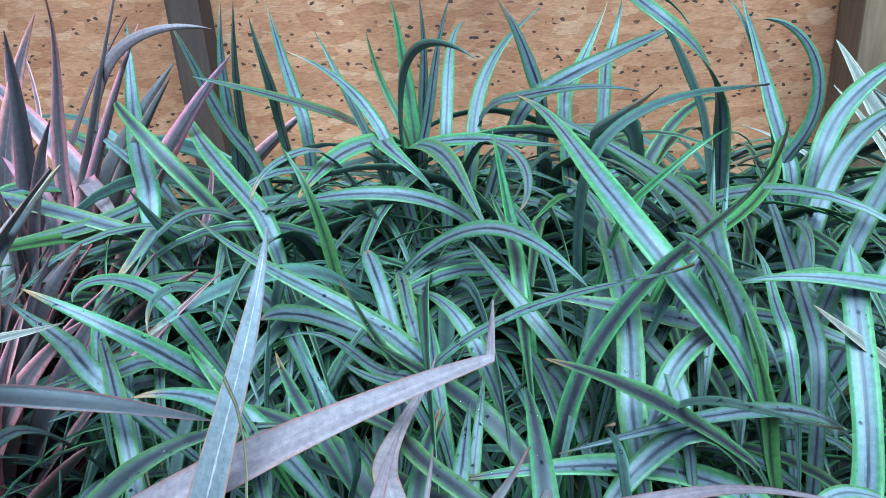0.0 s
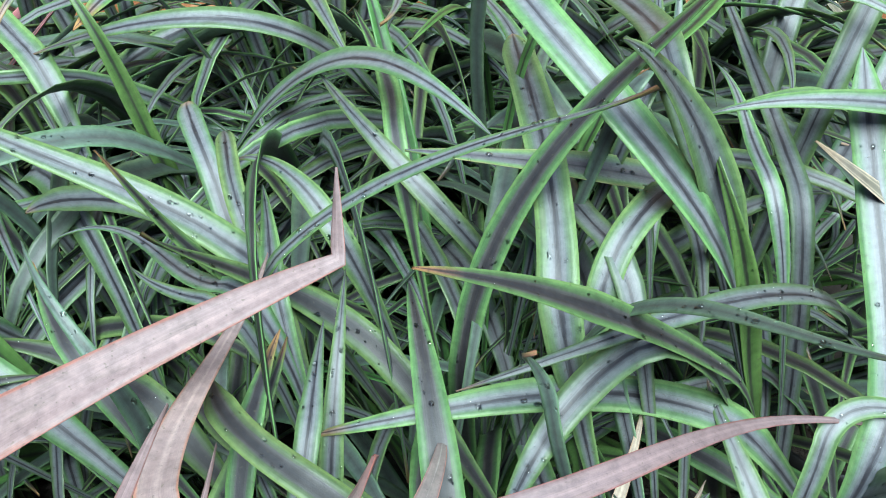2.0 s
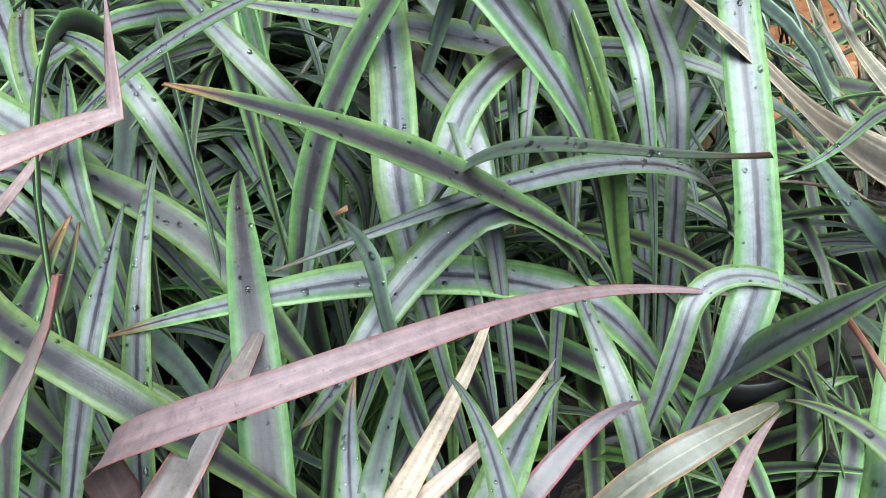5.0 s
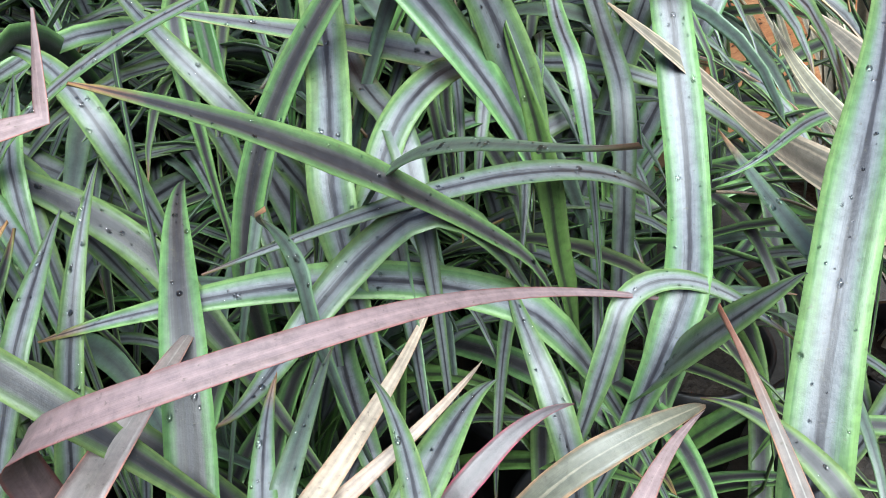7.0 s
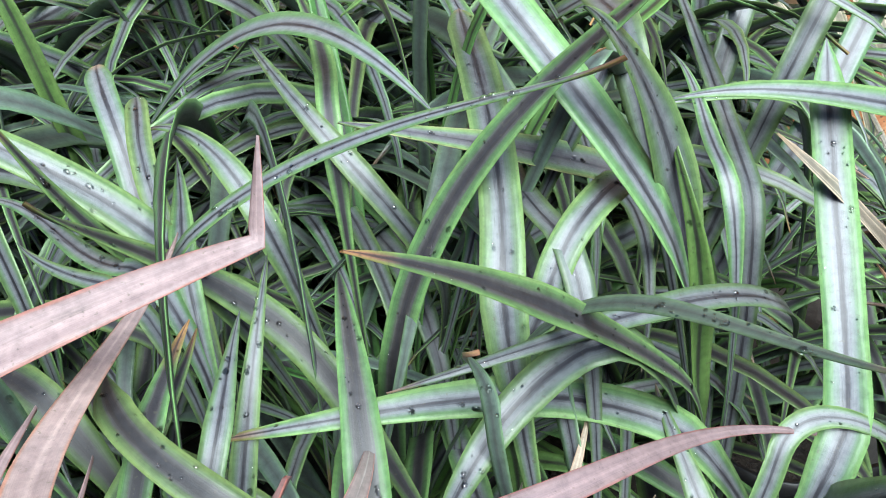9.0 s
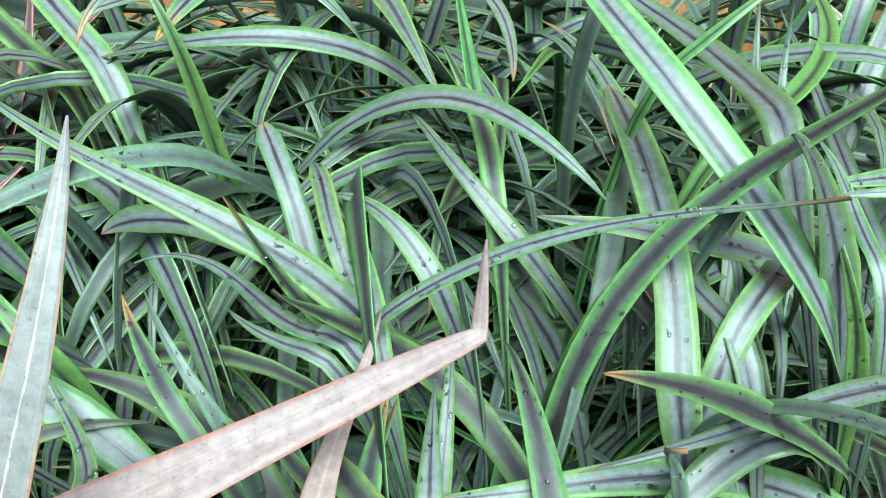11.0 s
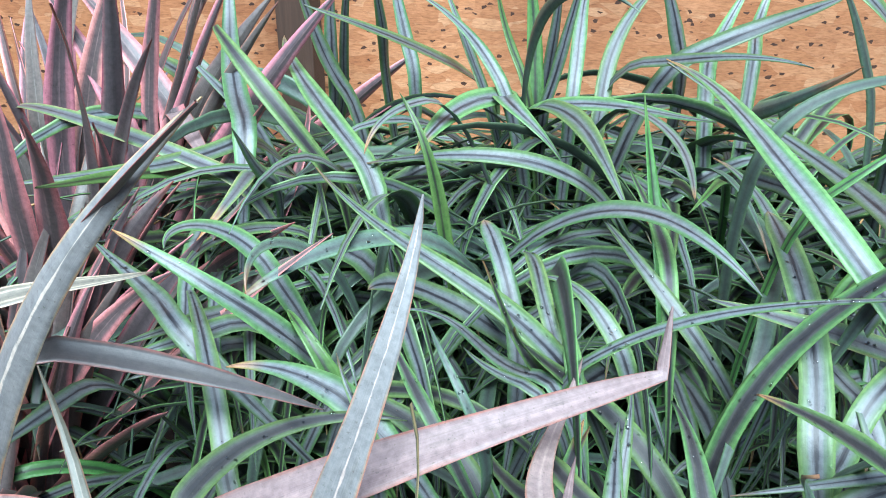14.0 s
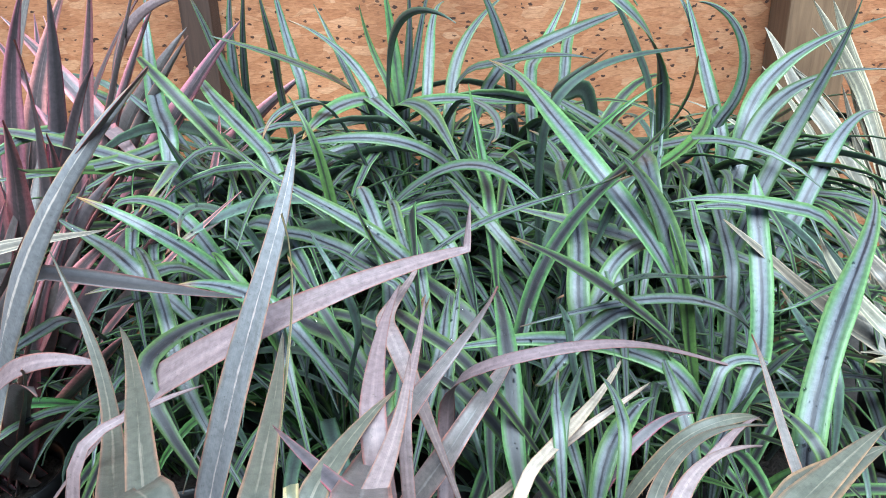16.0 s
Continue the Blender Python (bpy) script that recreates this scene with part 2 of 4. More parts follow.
def osb_material():
    m, nt, bsdf, node, link = mat("pressed_strand_board")
    tc = node("ShaderNodeTexCoord")
    cols = []
    layers = []
    for i, (sx, sz, turn) in enumerate(((44, 110, 8), (34, 84, -14), (190, 310, 25))):
        mp = node("ShaderNodeMapping")
        mp.inputs["Rotation"].default_value = (0, radians(turn), 0)
        mp.inputs["Scale"].default_value = (sx, 1, sz)
        link(tc.outputs["Object"], mp.inputs[0])
        nz = node("ShaderNodeTexNoise", Scale=0.6, Detail=2.0)
        link(mp.outputs[0], nz.inputs["Vector"])
        wv = mixed(nt, 0.25, mp.outputs[0], nz.outputs["Color"])
        vo = node("ShaderNodeTexVoronoi", Scale=1.0)
        link(wv, vo.inputs["Vector"])
        layers.append(vo)
    cr = ramp_node(nt, [(0.0, (0.46, 0.225, 0.11)), (0.3, (0.53, 0.27, 0.135)), (0.65, (0.56, 0.295, 0.155)), (0.9, (0.59, 0.325, 0.175)), (1.0, (0.65, 0.41, 0.25))])
    sepc = node("ShaderNodeSeparateColor")
    link(layers[0].outputs["Color"], sepc.inputs[0])
    link(sepc.outputs[0], cr.inputs[0])
    cr2 = ramp_node(nt, [(0.0, (0.44, 0.205, 0.095)), (0.5, (0.52, 0.265, 0.13)), (1.0, (0.63, 0.38, 0.22))])
    sepd = node("ShaderNodeSeparateColor")
    link(layers[1].outputs["Color"], sepd.inputs[0])
    link(sepd.outputs[1], cr2.inputs[0])
    pick = ramp_node(nt, [(0.45, (0, 0, 0)), (0.5, (1, 1, 1))])
    link(sepd.outputs[2], pick.inputs[0])
    col = mixed(nt, pick.outputs[0], cr.outputs[0], cr2.outputs[0])
    sepe = node("ShaderNodeSeparateColor")
    link(layers[2].outputs["Color"], sepe.inputs[0])
    dark = ramp_node(nt, [(0.0, (1, 1, 1)), (0.022, (1, 1, 1)), (0.03, (0, 0, 0))])
    link(sepe.outputs[0], dark.inputs[0])
    col = mixed(nt, dark.outputs[0], col, (0.075, 0.035, 0.02))
    big = node("ShaderNodeTexNoise", Scale=4.0, Detail=3.0)
    link(tc.outputs["Object"], big.inputs["Vector"])
    bigr = ramp_node(nt, [(0.3, (0.5, 0.4, 0.32)), (0.7, (0.82, 0.71, 0.61))])
    link(big.outputs[0], bigr.inputs[0])
    col = mixed(nt, 1.0, col, bigr.outputs[0], "MULTIPLY")
    fm = node("ShaderNodeMapping")
    fm.inputs["Scale"].default_value = (90, 90, 420)
    fm.inputs["Rotation"].default_value = (0, radians(6), 0)
    link(tc.outputs["Object"], fm.inputs[0])
    fib = node("ShaderNodeTexNoise", Scale=1.0, Detail=5.0, Roughness=0.7)
    link(fm.outputs[0], fib.inputs["Vector"])
    fr = ramp_node(nt, [(0.3, (0.55, 0.5, 0.46)), (0.5, (1.0, 0.98, 0.96)), (0.72, (1.35, 1.4, 1.45))])
    link(fib.outputs[0], fr.inputs[0])
    col = mixed(nt, 0.8, col, fr.outputs[0], "MULTIPLY")
    link(col, bsdf.inputs["Base Color"])
    bsdf.inputs["Roughness"].default_value = 0.75
    bump = node("ShaderNodeBump", Strength=0.6, Distance=0.003)
    link(maths(nt, "ADD", sepc.outputs[0], sepd.outputs[1]), bump.inputs["Height"])
    link(bump.outputs[0], bsdf.inputs["Normal"])
    return m


def wood_material(name, dark, light):
    m, nt, bsdf, node, link = mat(name)
    tc = node("ShaderNodeTexCoord")
    mp = node("ShaderNodeMapping")
    mp.inputs["Scale"].default_value = (60, 60, 4)
    link(tc.outputs["Object"], mp.inputs[0])
    nz = node("ShaderNodeTexNoise", Scale=1.5, Detail=6.0, Roughness=0.65, Distortion=0.6)
    link(mp.outputs[0], nz.inputs["Vector"])
    nb = node("ShaderNodeTexNoise", Scale=9.0, Detail=3.0)
    link(tc.outputs["Object"], nb.inputs["Vector"])
    r = ramp_node(nt, [(0.3, dark), (0.7, light)])
    link(maths(nt, "ADD", maths(nt, "MULTIPLY", nz.outputs[0], 0.7), maths(nt, "MULTIPLY", nb.outputs[0], 0.3)), r.inputs[0])
    link(r.outputs[0], bsdf.inputs["Base Color"])
    bsdf.inputs["Roughness"].default_value = 0.75
    bump = node("ShaderNodeBump", Strength=0.5, Distance=0.003)
    link(nz.outputs[0], bump.inputs["Height"])
    link(bump.outputs[0], bsdf.inputs["Normal"])
    return m


def soil_material(name, a, b, scale):
    m, nt, bsdf, node, link = mat(name)
    tc = node("ShaderNodeTexCoord")
    n1 = node("ShaderNodeTexNoise", Scale=scale, Detail=8.0, Roughness=0.7)
    link(tc.outputs["Object"], n1.inputs["Vector"])
    n2 = node("ShaderNodeTexVoronoi", Scale=scale * 2.2)
    link(tc.outputs["Object"], n2.inputs["Vector"])
    r = ramp_node(nt, [(0.35, a), (0.7, b)])
    link(n1.outputs[0], r.inputs[0])
    link(r.outputs[0], bsdf.inputs["Base Color"])
    bsdf.inputs["Roughness"].default_value = 0.85
    bump = node("ShaderNodeBump", Strength=0.8, Distance=0.006)
    link(maths(nt, "ADD", n1.outputs[0], n2.outputs[0]), bump.inputs["Height"])
    link(bump.outputs[0], bsdf.inputs["Normal"])
    return m


OSB = osb_material()
POSTWOOD = wood_material("brown_post_wood", (0.09, 0.05, 0.025), (0.24, 0.145, 0.075))
DARKWOOD = wood_material("dark_brown_wood", (0.028, 0.014, 0.008), (0.08, 0.042, 0.026))
SOIL = soil_material("potting_soil", (0.012, 0.009, 0.007), (0.05, 0.036, 0.027), 60)
GROUND = soil_material("damp_ground", (0.012, 0.011, 0.010), (0.045, 0.04, 0.035), 18)
mpl, nt_, bs_, node_, link_ = mat("black_pot_plastic")
bs_.inputs["Base Color"].default_value = (0.012, 0.012, 0.013, 1)
bs_.inputs["Roughness"].default_value = 0.45
POT = mpl


WATER, nt_, bs_, node_, link_ = mat("water")
bs_.inputs["Base Color"].default_value = (1, 1, 1, 1)
bs_.inputs["Roughness"].default_value = 0.03
bs_.inputs["IOR"].default_value = 1.33
bs_.inputs["Transmission Weight"].default_value = 1.0


# ---- mesh helpers ----
def mesh_object(name, verts, faces, material, parent=None, uvs=None, smooth=True):
    me = bpy.data.meshes.new(name)
    me.from_pydata(verts, [], faces)
    if uvs is not None:
        layer = me.uv_layers.new(name="UVMap")
        for loop in me.loops:
            layer.data[loop.index].uv = uvs[loop.vertex_index]
    if smooth:
        me.polygons.foreach_set("use_smooth", [True] * len(me.polygons))
    me.materials.append(material)
    me.update()
    ob = new(name, me)
    if parent is not None:
        ob.parent = parent
        ob.matrix_parent_inverse = Matrix.Translation(-parent.location)
    return ob


def part(name, bm, material, parent=None, label=""):
    me = bpy.data.meshes.new(name)
    bm.normal_update()
    bm.to_mesh(me)
    bm.free()
    me.materials.append(material)
    ob = new(name, me)
    if parent is not None:
        ob.parent = parent
        ob.matrix_parent_inverse = Matrix.Translation(-parent.location)
    if label:
        tagged(ob, label)
    return ob


def box(bm, lo, hi, bevel=0.0):
    made = bmesh.ops.create_cube(bm, size=1.0)["verts"]
    for v in made:
        v.co = Vector([lo[i] + (v.co[i] + 0.5) * (hi[i] - lo[i]) for i in range(3)])
    if bevel:
        edges = list({e for v in made for e in v.link_edges})
        bmesh.ops.bevel(bm, geom=edges, offset=bevel, segments=2, affect="EDGES", profile=0.6)


def blade(name, line, sides, width, kind, parent, fold=0.22, tip=0.42, thick=0.0011, ripple=0.0, drops=0, neck=0.25, slim=0.5, rise=1.0):
    """A strap leaf along a line of points, with one sideways vector for each; keeled, tapered, of real thickness."""
    n = len(line)
    ACROSS = (-1.0, -0.62, -0.22, 0.0, 0.22, 0.62, 1.0)
    dist = [0.0]
    for a, b in zip(line, line[1:]):
        dist.append(dist[-1] + (b - a).length)
    total = dist[-1]
    verts, uvs, faces = [], [], []
    k = len(ACROSS)
    for i in range(n):
        s = dist[i] / total
        t = (line[min(i + 1, n - 1)] - line[max(i - 1, 0)]).normalized()
        side = (sides[i] - t * sides[i].dot(t)).normalized()
        up = side.cross(t).normalized()
        taper = min(1.0, (1.0 - s) / tip)
        w = 0.5 * width * (slim + (1.0 - slim) * min(1.0, s / neck) ** rise) * (taper ** 0.8 * 0.97 + 0.03 if taper < 1 else 1.0)
        w *= 1.0 + 0.03 * math.sin(s * 31 + width * 900)
        for layer in (0, 1):
            for u in ACROSS:
                keel = fold * w * (abs(u) ** 1.25) - fold * w * 0.4
                wave = ripple * w * math.sin(s * 40 + u * 2) * abs(u)
                body = thick * (1.15 - abs(u)) * (1 if layer == 0 else -1)
                verts.append(line[i] + side * (u * w) + up * (keel + wave + body))
                uvs.append((0.5 + 0.5 * u, s))
    for i in range(n - 1):
        a, b = i * 2 * k, (i + 1) * 2 * k
        for j in range(k - 1):
            faces.append((a + j, a + j + 1, b + j + 1, b + j))
            faces.append((a + k + j + 1, a + k + j, b + k + j, b + k + j + 1))
        faces.append((a, b, b + k, a + k))
        faces.append((a + k - 1, a + 2 * k - 1, b + 2 * k - 1, b + k - 1))
    ob = mesh_object(name, verts, faces, MATS[kind], parent, uvs)
    if drops:
        rng = random.Random(int(width * 1e6) + n)
        dv, df = [], []
        for q in range(drops):
            i = rng.randint(int(n * 0.35), n - 5)
            f, u = rng.random(), rng.uniform(-0.8, 0.8)
            j = max(m for m in range(k - 1) if ACROSS[m] <= u)
            g = (u - ACROSS[j]) / (ACROSS[j + 1] - ACROSS[j])
            a, b = i * 2 * k, (i + 1) * 2 * k
            low = verts[a + j].lerp(verts[a + j + 1], g)
            high = verts[b + j].lerp(verts[b + j + 1], g)
            spot = low.lerp(high, f)
            ax = (verts[a + j + 1] - verts[a + j]).normalized()
            nor = ax.cross((high - low).normalized()).normalized()
            ay = nor.cross(ax)
            r = rng.choice((0.0004, 0.0005, 0.0007, 0.0009, 0.0016))
            base, long = len(dv), rng.uniform(1.0, 1.6)
            for ring, (rad, h) in enumerate(((1.0, -0.1), (0.9, 0.3), (0.55, 0.55))):
                for m in range(9):
                    th = 2 * math.pi * m / 9
                    dv.append(spot + ax * (r * rad * math.cos(th)) + ay * (r * rad * long * math.sin(th)) + nor * (r * h))
            dv.append(spot + nor * (r * 0.66))
            for ring in range(2):
                for m in range(9):
                    m2 = (m + 1) % 9
                    df.append((base + ring * 9 + m, base + ring * 9 + m2, base + ring * 9 + 9 + m2, base + ring * 9 + 9 + m))
            df += [(base + 18 + m, base + 18 + (m + 1) % 9, base + 27) for m in range(9)]
        wet = mesh_object("dew", dv, df, WATER)
        wet.parent = ob
        wet.matrix_parent_inverse = Matrix.Identity(4)
        tagged(wet, "clear beads of water on the leaf", kind="stuff")
    return ob


def arc(start, az, el, length, steps=22):
    """Points along a leaf: it sets out from start; az and el hold heading and rise in radians, with their change and second change along the leaf."""
    pts, p = [Vector(start)], Vector(start)
    for i in range(steps):
        s = (i + 0.5) / steps
        a = az[0] + az[1] * s + az[2] * s * s
        e = el[0] + el[1] * s + el[2] * s * s
        p = p + Vector((math.cos(a) * math.cos(e), math.sin(a) * math.cos(e), math.sin(e))) * (length / steps)
        pts.append(p.copy())
    return pts


def leaf(plant, kind, start, az, el, length, width, roll=0.0, fold=0.22, tip=0.6, ripple=0.0, kink=None, drops=0, slim=0.5, rise=1.0):
    """A leaf of a plant: from the crown it rises to start, then follows its arc. roll turns its face about its length, in degrees."""
    pts = arc(start, az, el, length)
    crown = plant.location + Vector((0.012 * math.cos(az[0]), 0.012 * math.sin(az[0]), 0.0))
    first = pts[0]
    t1 = (pts[1] - pts[0]).normalized()
    reach = (first - crown).length
    stem = []
    for i in range(14):
        s = i / 14
        h00, h10, h01, h11 = 2 * s**3 - 3 * s**2 + 1, s**3 - 2 * s**2 + s, -2 * s**3 + 3 * s**2, s**3 - s**2
        stem.append(crown * h00 + Vector((0, 0, 1)) * (reach * 0.8 * h10) + first * h01 + t1 * (reach * 0.5 * h11))
    line = stem + pts
    if kink:
        turn, rise, far = kink
        end = line[-1]
        t = (line[-1] - line[-2]).normalized()
        a = math.atan2(t.y, t.x) + radians(turn)
        d = Vector((math.cos(a) * math.cos(radians(rise)), math.sin(a) * math.cos(radians(rise)), math.sin(radians(rise))))
        line += [end + d * (far * q) for q in (0.15, 0.4, 0.7, 1.0)]
    sides = []
    for i in range(len(line)):
        s = min(max((i - 14) / 22, 0), 1)
        a = az[0] + az[1] * s + az[2] * s * s
        t = (line[min(i + 1, len(line) - 1)] - line[max(i - 1, 0)]).normalized()
        side = Vector((math.sin(a), -math.cos(a), 0))
        side = (side - t * side.dot(t)).normalized()
        sides.append(Matrix.Rotation(radians(roll), 3, t) @ side)
    whole = sum((q - p).length for p, q in zip(line, line[1:]))
    return blade("leaf", line, sides, width, kind, plant, fold, tip * (1.0 - reach / (whole + reach * 0.1)), ripple=ripple, drops=drops, neck=max(0.1, reach / (whole + reach * 0.1)) * (1.0 if slim > 0.4 else 1.45), slim=slim if rise == 1.0 else min(slim, 0.15), rise=rise)


# ---- the setting ----
bm = bmesh.new()
bmesh.ops.create_grid(bm, x_segments=60, y_segments=60, size=30)
for v in bm.verts:
    v.co.z = 0.012 * noise.noise(v.co * 0.7)
tagged(part("ground", bm, GROUND), "damp dark earth under the plant pots", "ground", kind="structure")

bm = bmesh.new()
box(bm, (-2.6, 1.38, 0.02), (2.6, 1.398, 2.0), 0.002)
tagged(part("wall_north", bm, OSB), "orange-brown pressed strand board fence panel", "wall", kind="structure")

# unseen panels, added to close the place round the camera; they block low light
for name, lo, hi in (("wall_west", (-2.618, -1.9, 0.02), (-2.6, 1.38, 2.0)), ("wall_east", (2.6, -1.9, 0.02), (2.618, 1.38, 2.0)), ("wall_south", (-2.6, -1.918, 0.02), (2.6, -1.9, 2.0))):
    bm = bmesh.new()
    box(bm, lo, hi, 0.002)
    tagged(part(name, bm, OSB), "orange-brown pressed strand board fence panel", "wall", kind="structure")

post = new("fence_post")
post.location = (0.69, 1.335, 0)
bm = bmesh.new()
box(bm, (0.632, 1.285, 0.0), (0.752, 1.376, 2.05), 0.006)
part("timber", bm, POSTWOOD, post)
tagged(post, "weathered brown square timber post beside strand board", "fence post", "fence posts")
post2 = new("fence_post")
post2.location = (-0.43, 1.335, 0)
bm = bmesh.new()
box(bm, (-0.462, 1.31, 0.0), (-0.405, 1.376, 2.05), 0.006)
part("timber", bm, DARKWOOD, post2)
tagged(post2, "dark brown timber post beside strand board", "fence post", "fence posts")

# ---- the plants ----
CROWN = 0.21


def pot(x, y, r=0.078, h=0.2):
    base = new("plant_pot")
    base.location = (x, y, 0)
    prof = [(0.0, 0.004), (r * 0.72, 0.0), (r * 0.76, 0.012), (r * 0.93, h * 0.84), (r, h * 0.84), (r * 1.02, h), (r * 0.95, h), (r * 0.9, h * 0.9)]
    vs, fs, seg = [], [], 28
    for q, (rad, z) in enumerate(prof):
        for j in range(seg):
            a = 2 * math.pi * j / seg
            vs.append((x + rad * math.cos(a), y + rad * math.sin(a), z + 0.012))
    for q in range(len(prof) - 1):
        for j in range(seg):
            k = (j + 1) % seg
            fs.append((q * seg + j, q * seg + k, (q + 1) * seg + k, (q + 1) * seg + j))
    mesh_object("body", vs, fs, POT, base)
    vs, fs = [(x, y, h * 0.93 + 0.012)], []
    for ring in (0.4, 0.7, 0.93):
        for j in range(seg):
            a = 2 * math.pi * j / seg
            vs.append((x + ring * r * math.cos(a), y + ring * r * math.sin(a), h * 0.9 + 0.012 + 0.008 * noise.noise(Vector((x * 40 + ring * 9, j, y)))))
    for j in range(seg):
        fs.append((0, 1 + j, 1 + (j + 1) % seg))
    for ring in range(2):
        for j in range(seg):
            k = (j + 1) % seg
            fs.append((1 + ring * seg + j, 1 + (ring + 1) * seg + j, 1 + (ring + 1) * seg + k, 1 + ring * seg + k))
    mesh_object("soil", vs, fs, SOIL, base)
    return tagged(base, "black plastic nursery pot with dark soil, on the ground", "plant pot", "nursery pots")


def plant(x, y, name, label, group):
    pot(x, y)
    ob = new(name)
    ob.location = (x, y, CROWN)
    return tagged(ob, label, "plant", group)


def fill(ob, kinds, count, seed, low, high, lengths, widths, fold=0.25, top=0.33, slope=0.3, aim=None, bends=(60, 130), twist=18):
    """The many lesser leaves of a plant: they rise from its crown and arch over all round, below a given height."""
    rng = random.Random(seed)
    for i in range(count):
        a = rng.uniform(0, 2 * math.pi) if aim is None else rng.gauss(aim[0], aim[1])
        e = radians(rng.uniform(low, high))
        L = rng.uniform(*lengths)
        bend = -radians(rng.uniform(*bends)) * (0.6 + 0.7 * L)
        crown = ob.location + Vector((rng.gauss(0, 0.018), rng.gauss(0, 0.018), -0.01))
        az = (a, rng.gauss(0, 0.35), rng.gauss(0, 0.3))
        for attempt in range(9):
            line = arc(crown, az, (e, 0.15, bend), L, 20)
            if max(p.z - slope * p.y for p in line) < top and max(p.y for p in line) < 1.34:
                break
            L *= 0.88
            e *= 0.93
        roll = rng.gauss(0, twist)
        sides = []
        for q in range(len(line)):
            s = q / 20
            h = az[0] + az[1] * s + az[2] * s * s
            t = (line[min(q + 1, 20)] - line[max(q - 1, 0)]).normalized()
            side = Vector((math.sin(h), -math.cos(h), 0))
            side = (side - t * side.dot(t)).normalized()
            sides.append(Matrix.Rotation(radians(roll * (0.4 + s)), 3, t) @ side)
        blade("leaf", line, sides, rng.uniform(*widths), rng.choice(kinds), ob, fold, rng.uniform(0.3, 0.6), ripple=0.03)


STRAP = "strap-leaved green plant with grey-banded wet leaves, in a pot"
FLAX = "purple-brown flax plant with stiff orange-edged leaves, in a pot"

STRAPS = [plant(x, y, "strap_leaf_plant", STRAP, "strap-leaved plants") for x, y in (
    (-0.4, 1.16),
    (-0.23, 1.21),
    (-0.06, 1.2),
    (0.11, 1.21),
    (0.28, 1.2),
    (0.45, 1.2),
    (-0.16, 0.733),
    (-0.237, 1.041),
    (0.348, 0.387),
    (0.555, 0.588),
    (0.312, 0.552),
    (0.302, 0.72),
    (-0.028, 0.979),
    (0.47, 0.731),
    (0.081, 0.615),
    (0.021, 0.457),
    (-0.249, 0.876),
    (-0.396, 0.982),
    (-0.375, 0.748),
    (0.141, 0.772),
    (0.402, 0.885),
    (0.099, 0.27),
    (-0.091, 0.583),
    (-0.082, 0.323),
    (0.172, 0.975),
    (0.182, 0.416),
    (0.375, 1.049),
)]
FLAXES = [plant(x, y, "flax_plant", FLAX, "flax plants") for x, y in (
    (-0.1, 0.018),
    (0.06, 0.357),
    (-0.214, 0.226),
    (0.096, 0.061),
    (-0.133, 0.403),
    (-0.007, 0.196),
    (-0.493, 0.418),
)]
PINKS = [plant(x, y, "pink_flax_plant", "pink-edged dark flax plant with upright leaves, in a pot", "flax plants") for x, y in (
    (-0.66, 0.98),
    (-0.62, 0.72),
)]
STRIPED = [plant(x, y, "striped_flax_plant", "cream-striped flax plant with stiff leaves, in a pot", "flax plants") for x, y in (
    (0.78, 0.95),
    (0.68, 0.66),
)]

# the large leaves that lie uppermost
leaf(FLAXES[3], "p", (0.219, 0.210, 0.600), (1.587, -0.382, 0.193), (0.353, -0.025, -0.460), 0.143, 0.0083, 7, tip=0.7)
leaf(STRAPS[14], "gd", (0.085, 0.579, 0.503), (0.626, -0.885, -1.656), (1.359, -1.752, 1.522), 0.364, 0.0177, 34, drops=57)
leaf(FLAXES[6], "k", (-0.254, 0.438, 0.543), (0.041, 0.440, 0.117), (0.551, -0.449, -0.185), 0.312, 0.0410, 22, tip=0.85, kink=(45, 60, 0.045))
leaf(FLAXES[2], "w", (-0.210, 0.374, 0.459), (0.518, 0.569, 0.495), (1.246, -0.125, -0.481), 0.340, 0.0340, 21, tip=0.75)
leaf(FLAXES[6], "w", (-0.432, 0.482, 0.519), (-0.712, 0.927, 0.108), (0.972, 0.285, -0.548), 0.378, 0.0340, -104, fold=0.25, tip=0.7)
leaf(FLAXES[6], "d", (-0.384, 0.521, 0.613), (0.412, -0.864, -0.036), (-0.334, 0.143, 0.353), 0.199, 0.0223, 21)
leaf(FLAXES[5], "c", (0.073, 0.346, 0.511), (0.935, -0.003, 0.248), (-0.042, -0.019, 0.016), 0.215, 0.0111, 17)
leaf(FLAXES[4], "c", (0.051, 0.402, 0.433), (-0.129, 0.434, 0.694), (0.852, -0.082, -1.080), 0.190, 0.0106, 25)
leaf(FLAXES[1], "r", (0.175, 0.419, 0.473), (0.561, 0.096, -0.526), (0.340, -0.050, -0.542), 0.069, 0.0118, 22)
leaf(FLAXES[1], "o", (0.205, 0.399, 0.484), (0.144, -0.068, 0.840), (0.733, -1.567, -0.053), 0.113, 0.0147, 22)
leaf(STRAPS[25], "gd", (-0.018, 0.504, 0.504), (2.565, -0.458, -0.390), (-0.043, -0.054, -0.006), 0.132, 0.0172, -9)
leaf(STRAPS[17], "g", (-0.337, 0.861, 0.601), (-1.738, 0.201, -0.182), (0.596, 0.834, -0.487), 0.109, 0.0176, 87)
leaf(FLAXES[6], "e", (-0.471, 0.559, 0.616), (0.774, -0.269, 0.204), (0.109, -0.766, 0.611), 0.133, 0.0186, 27)
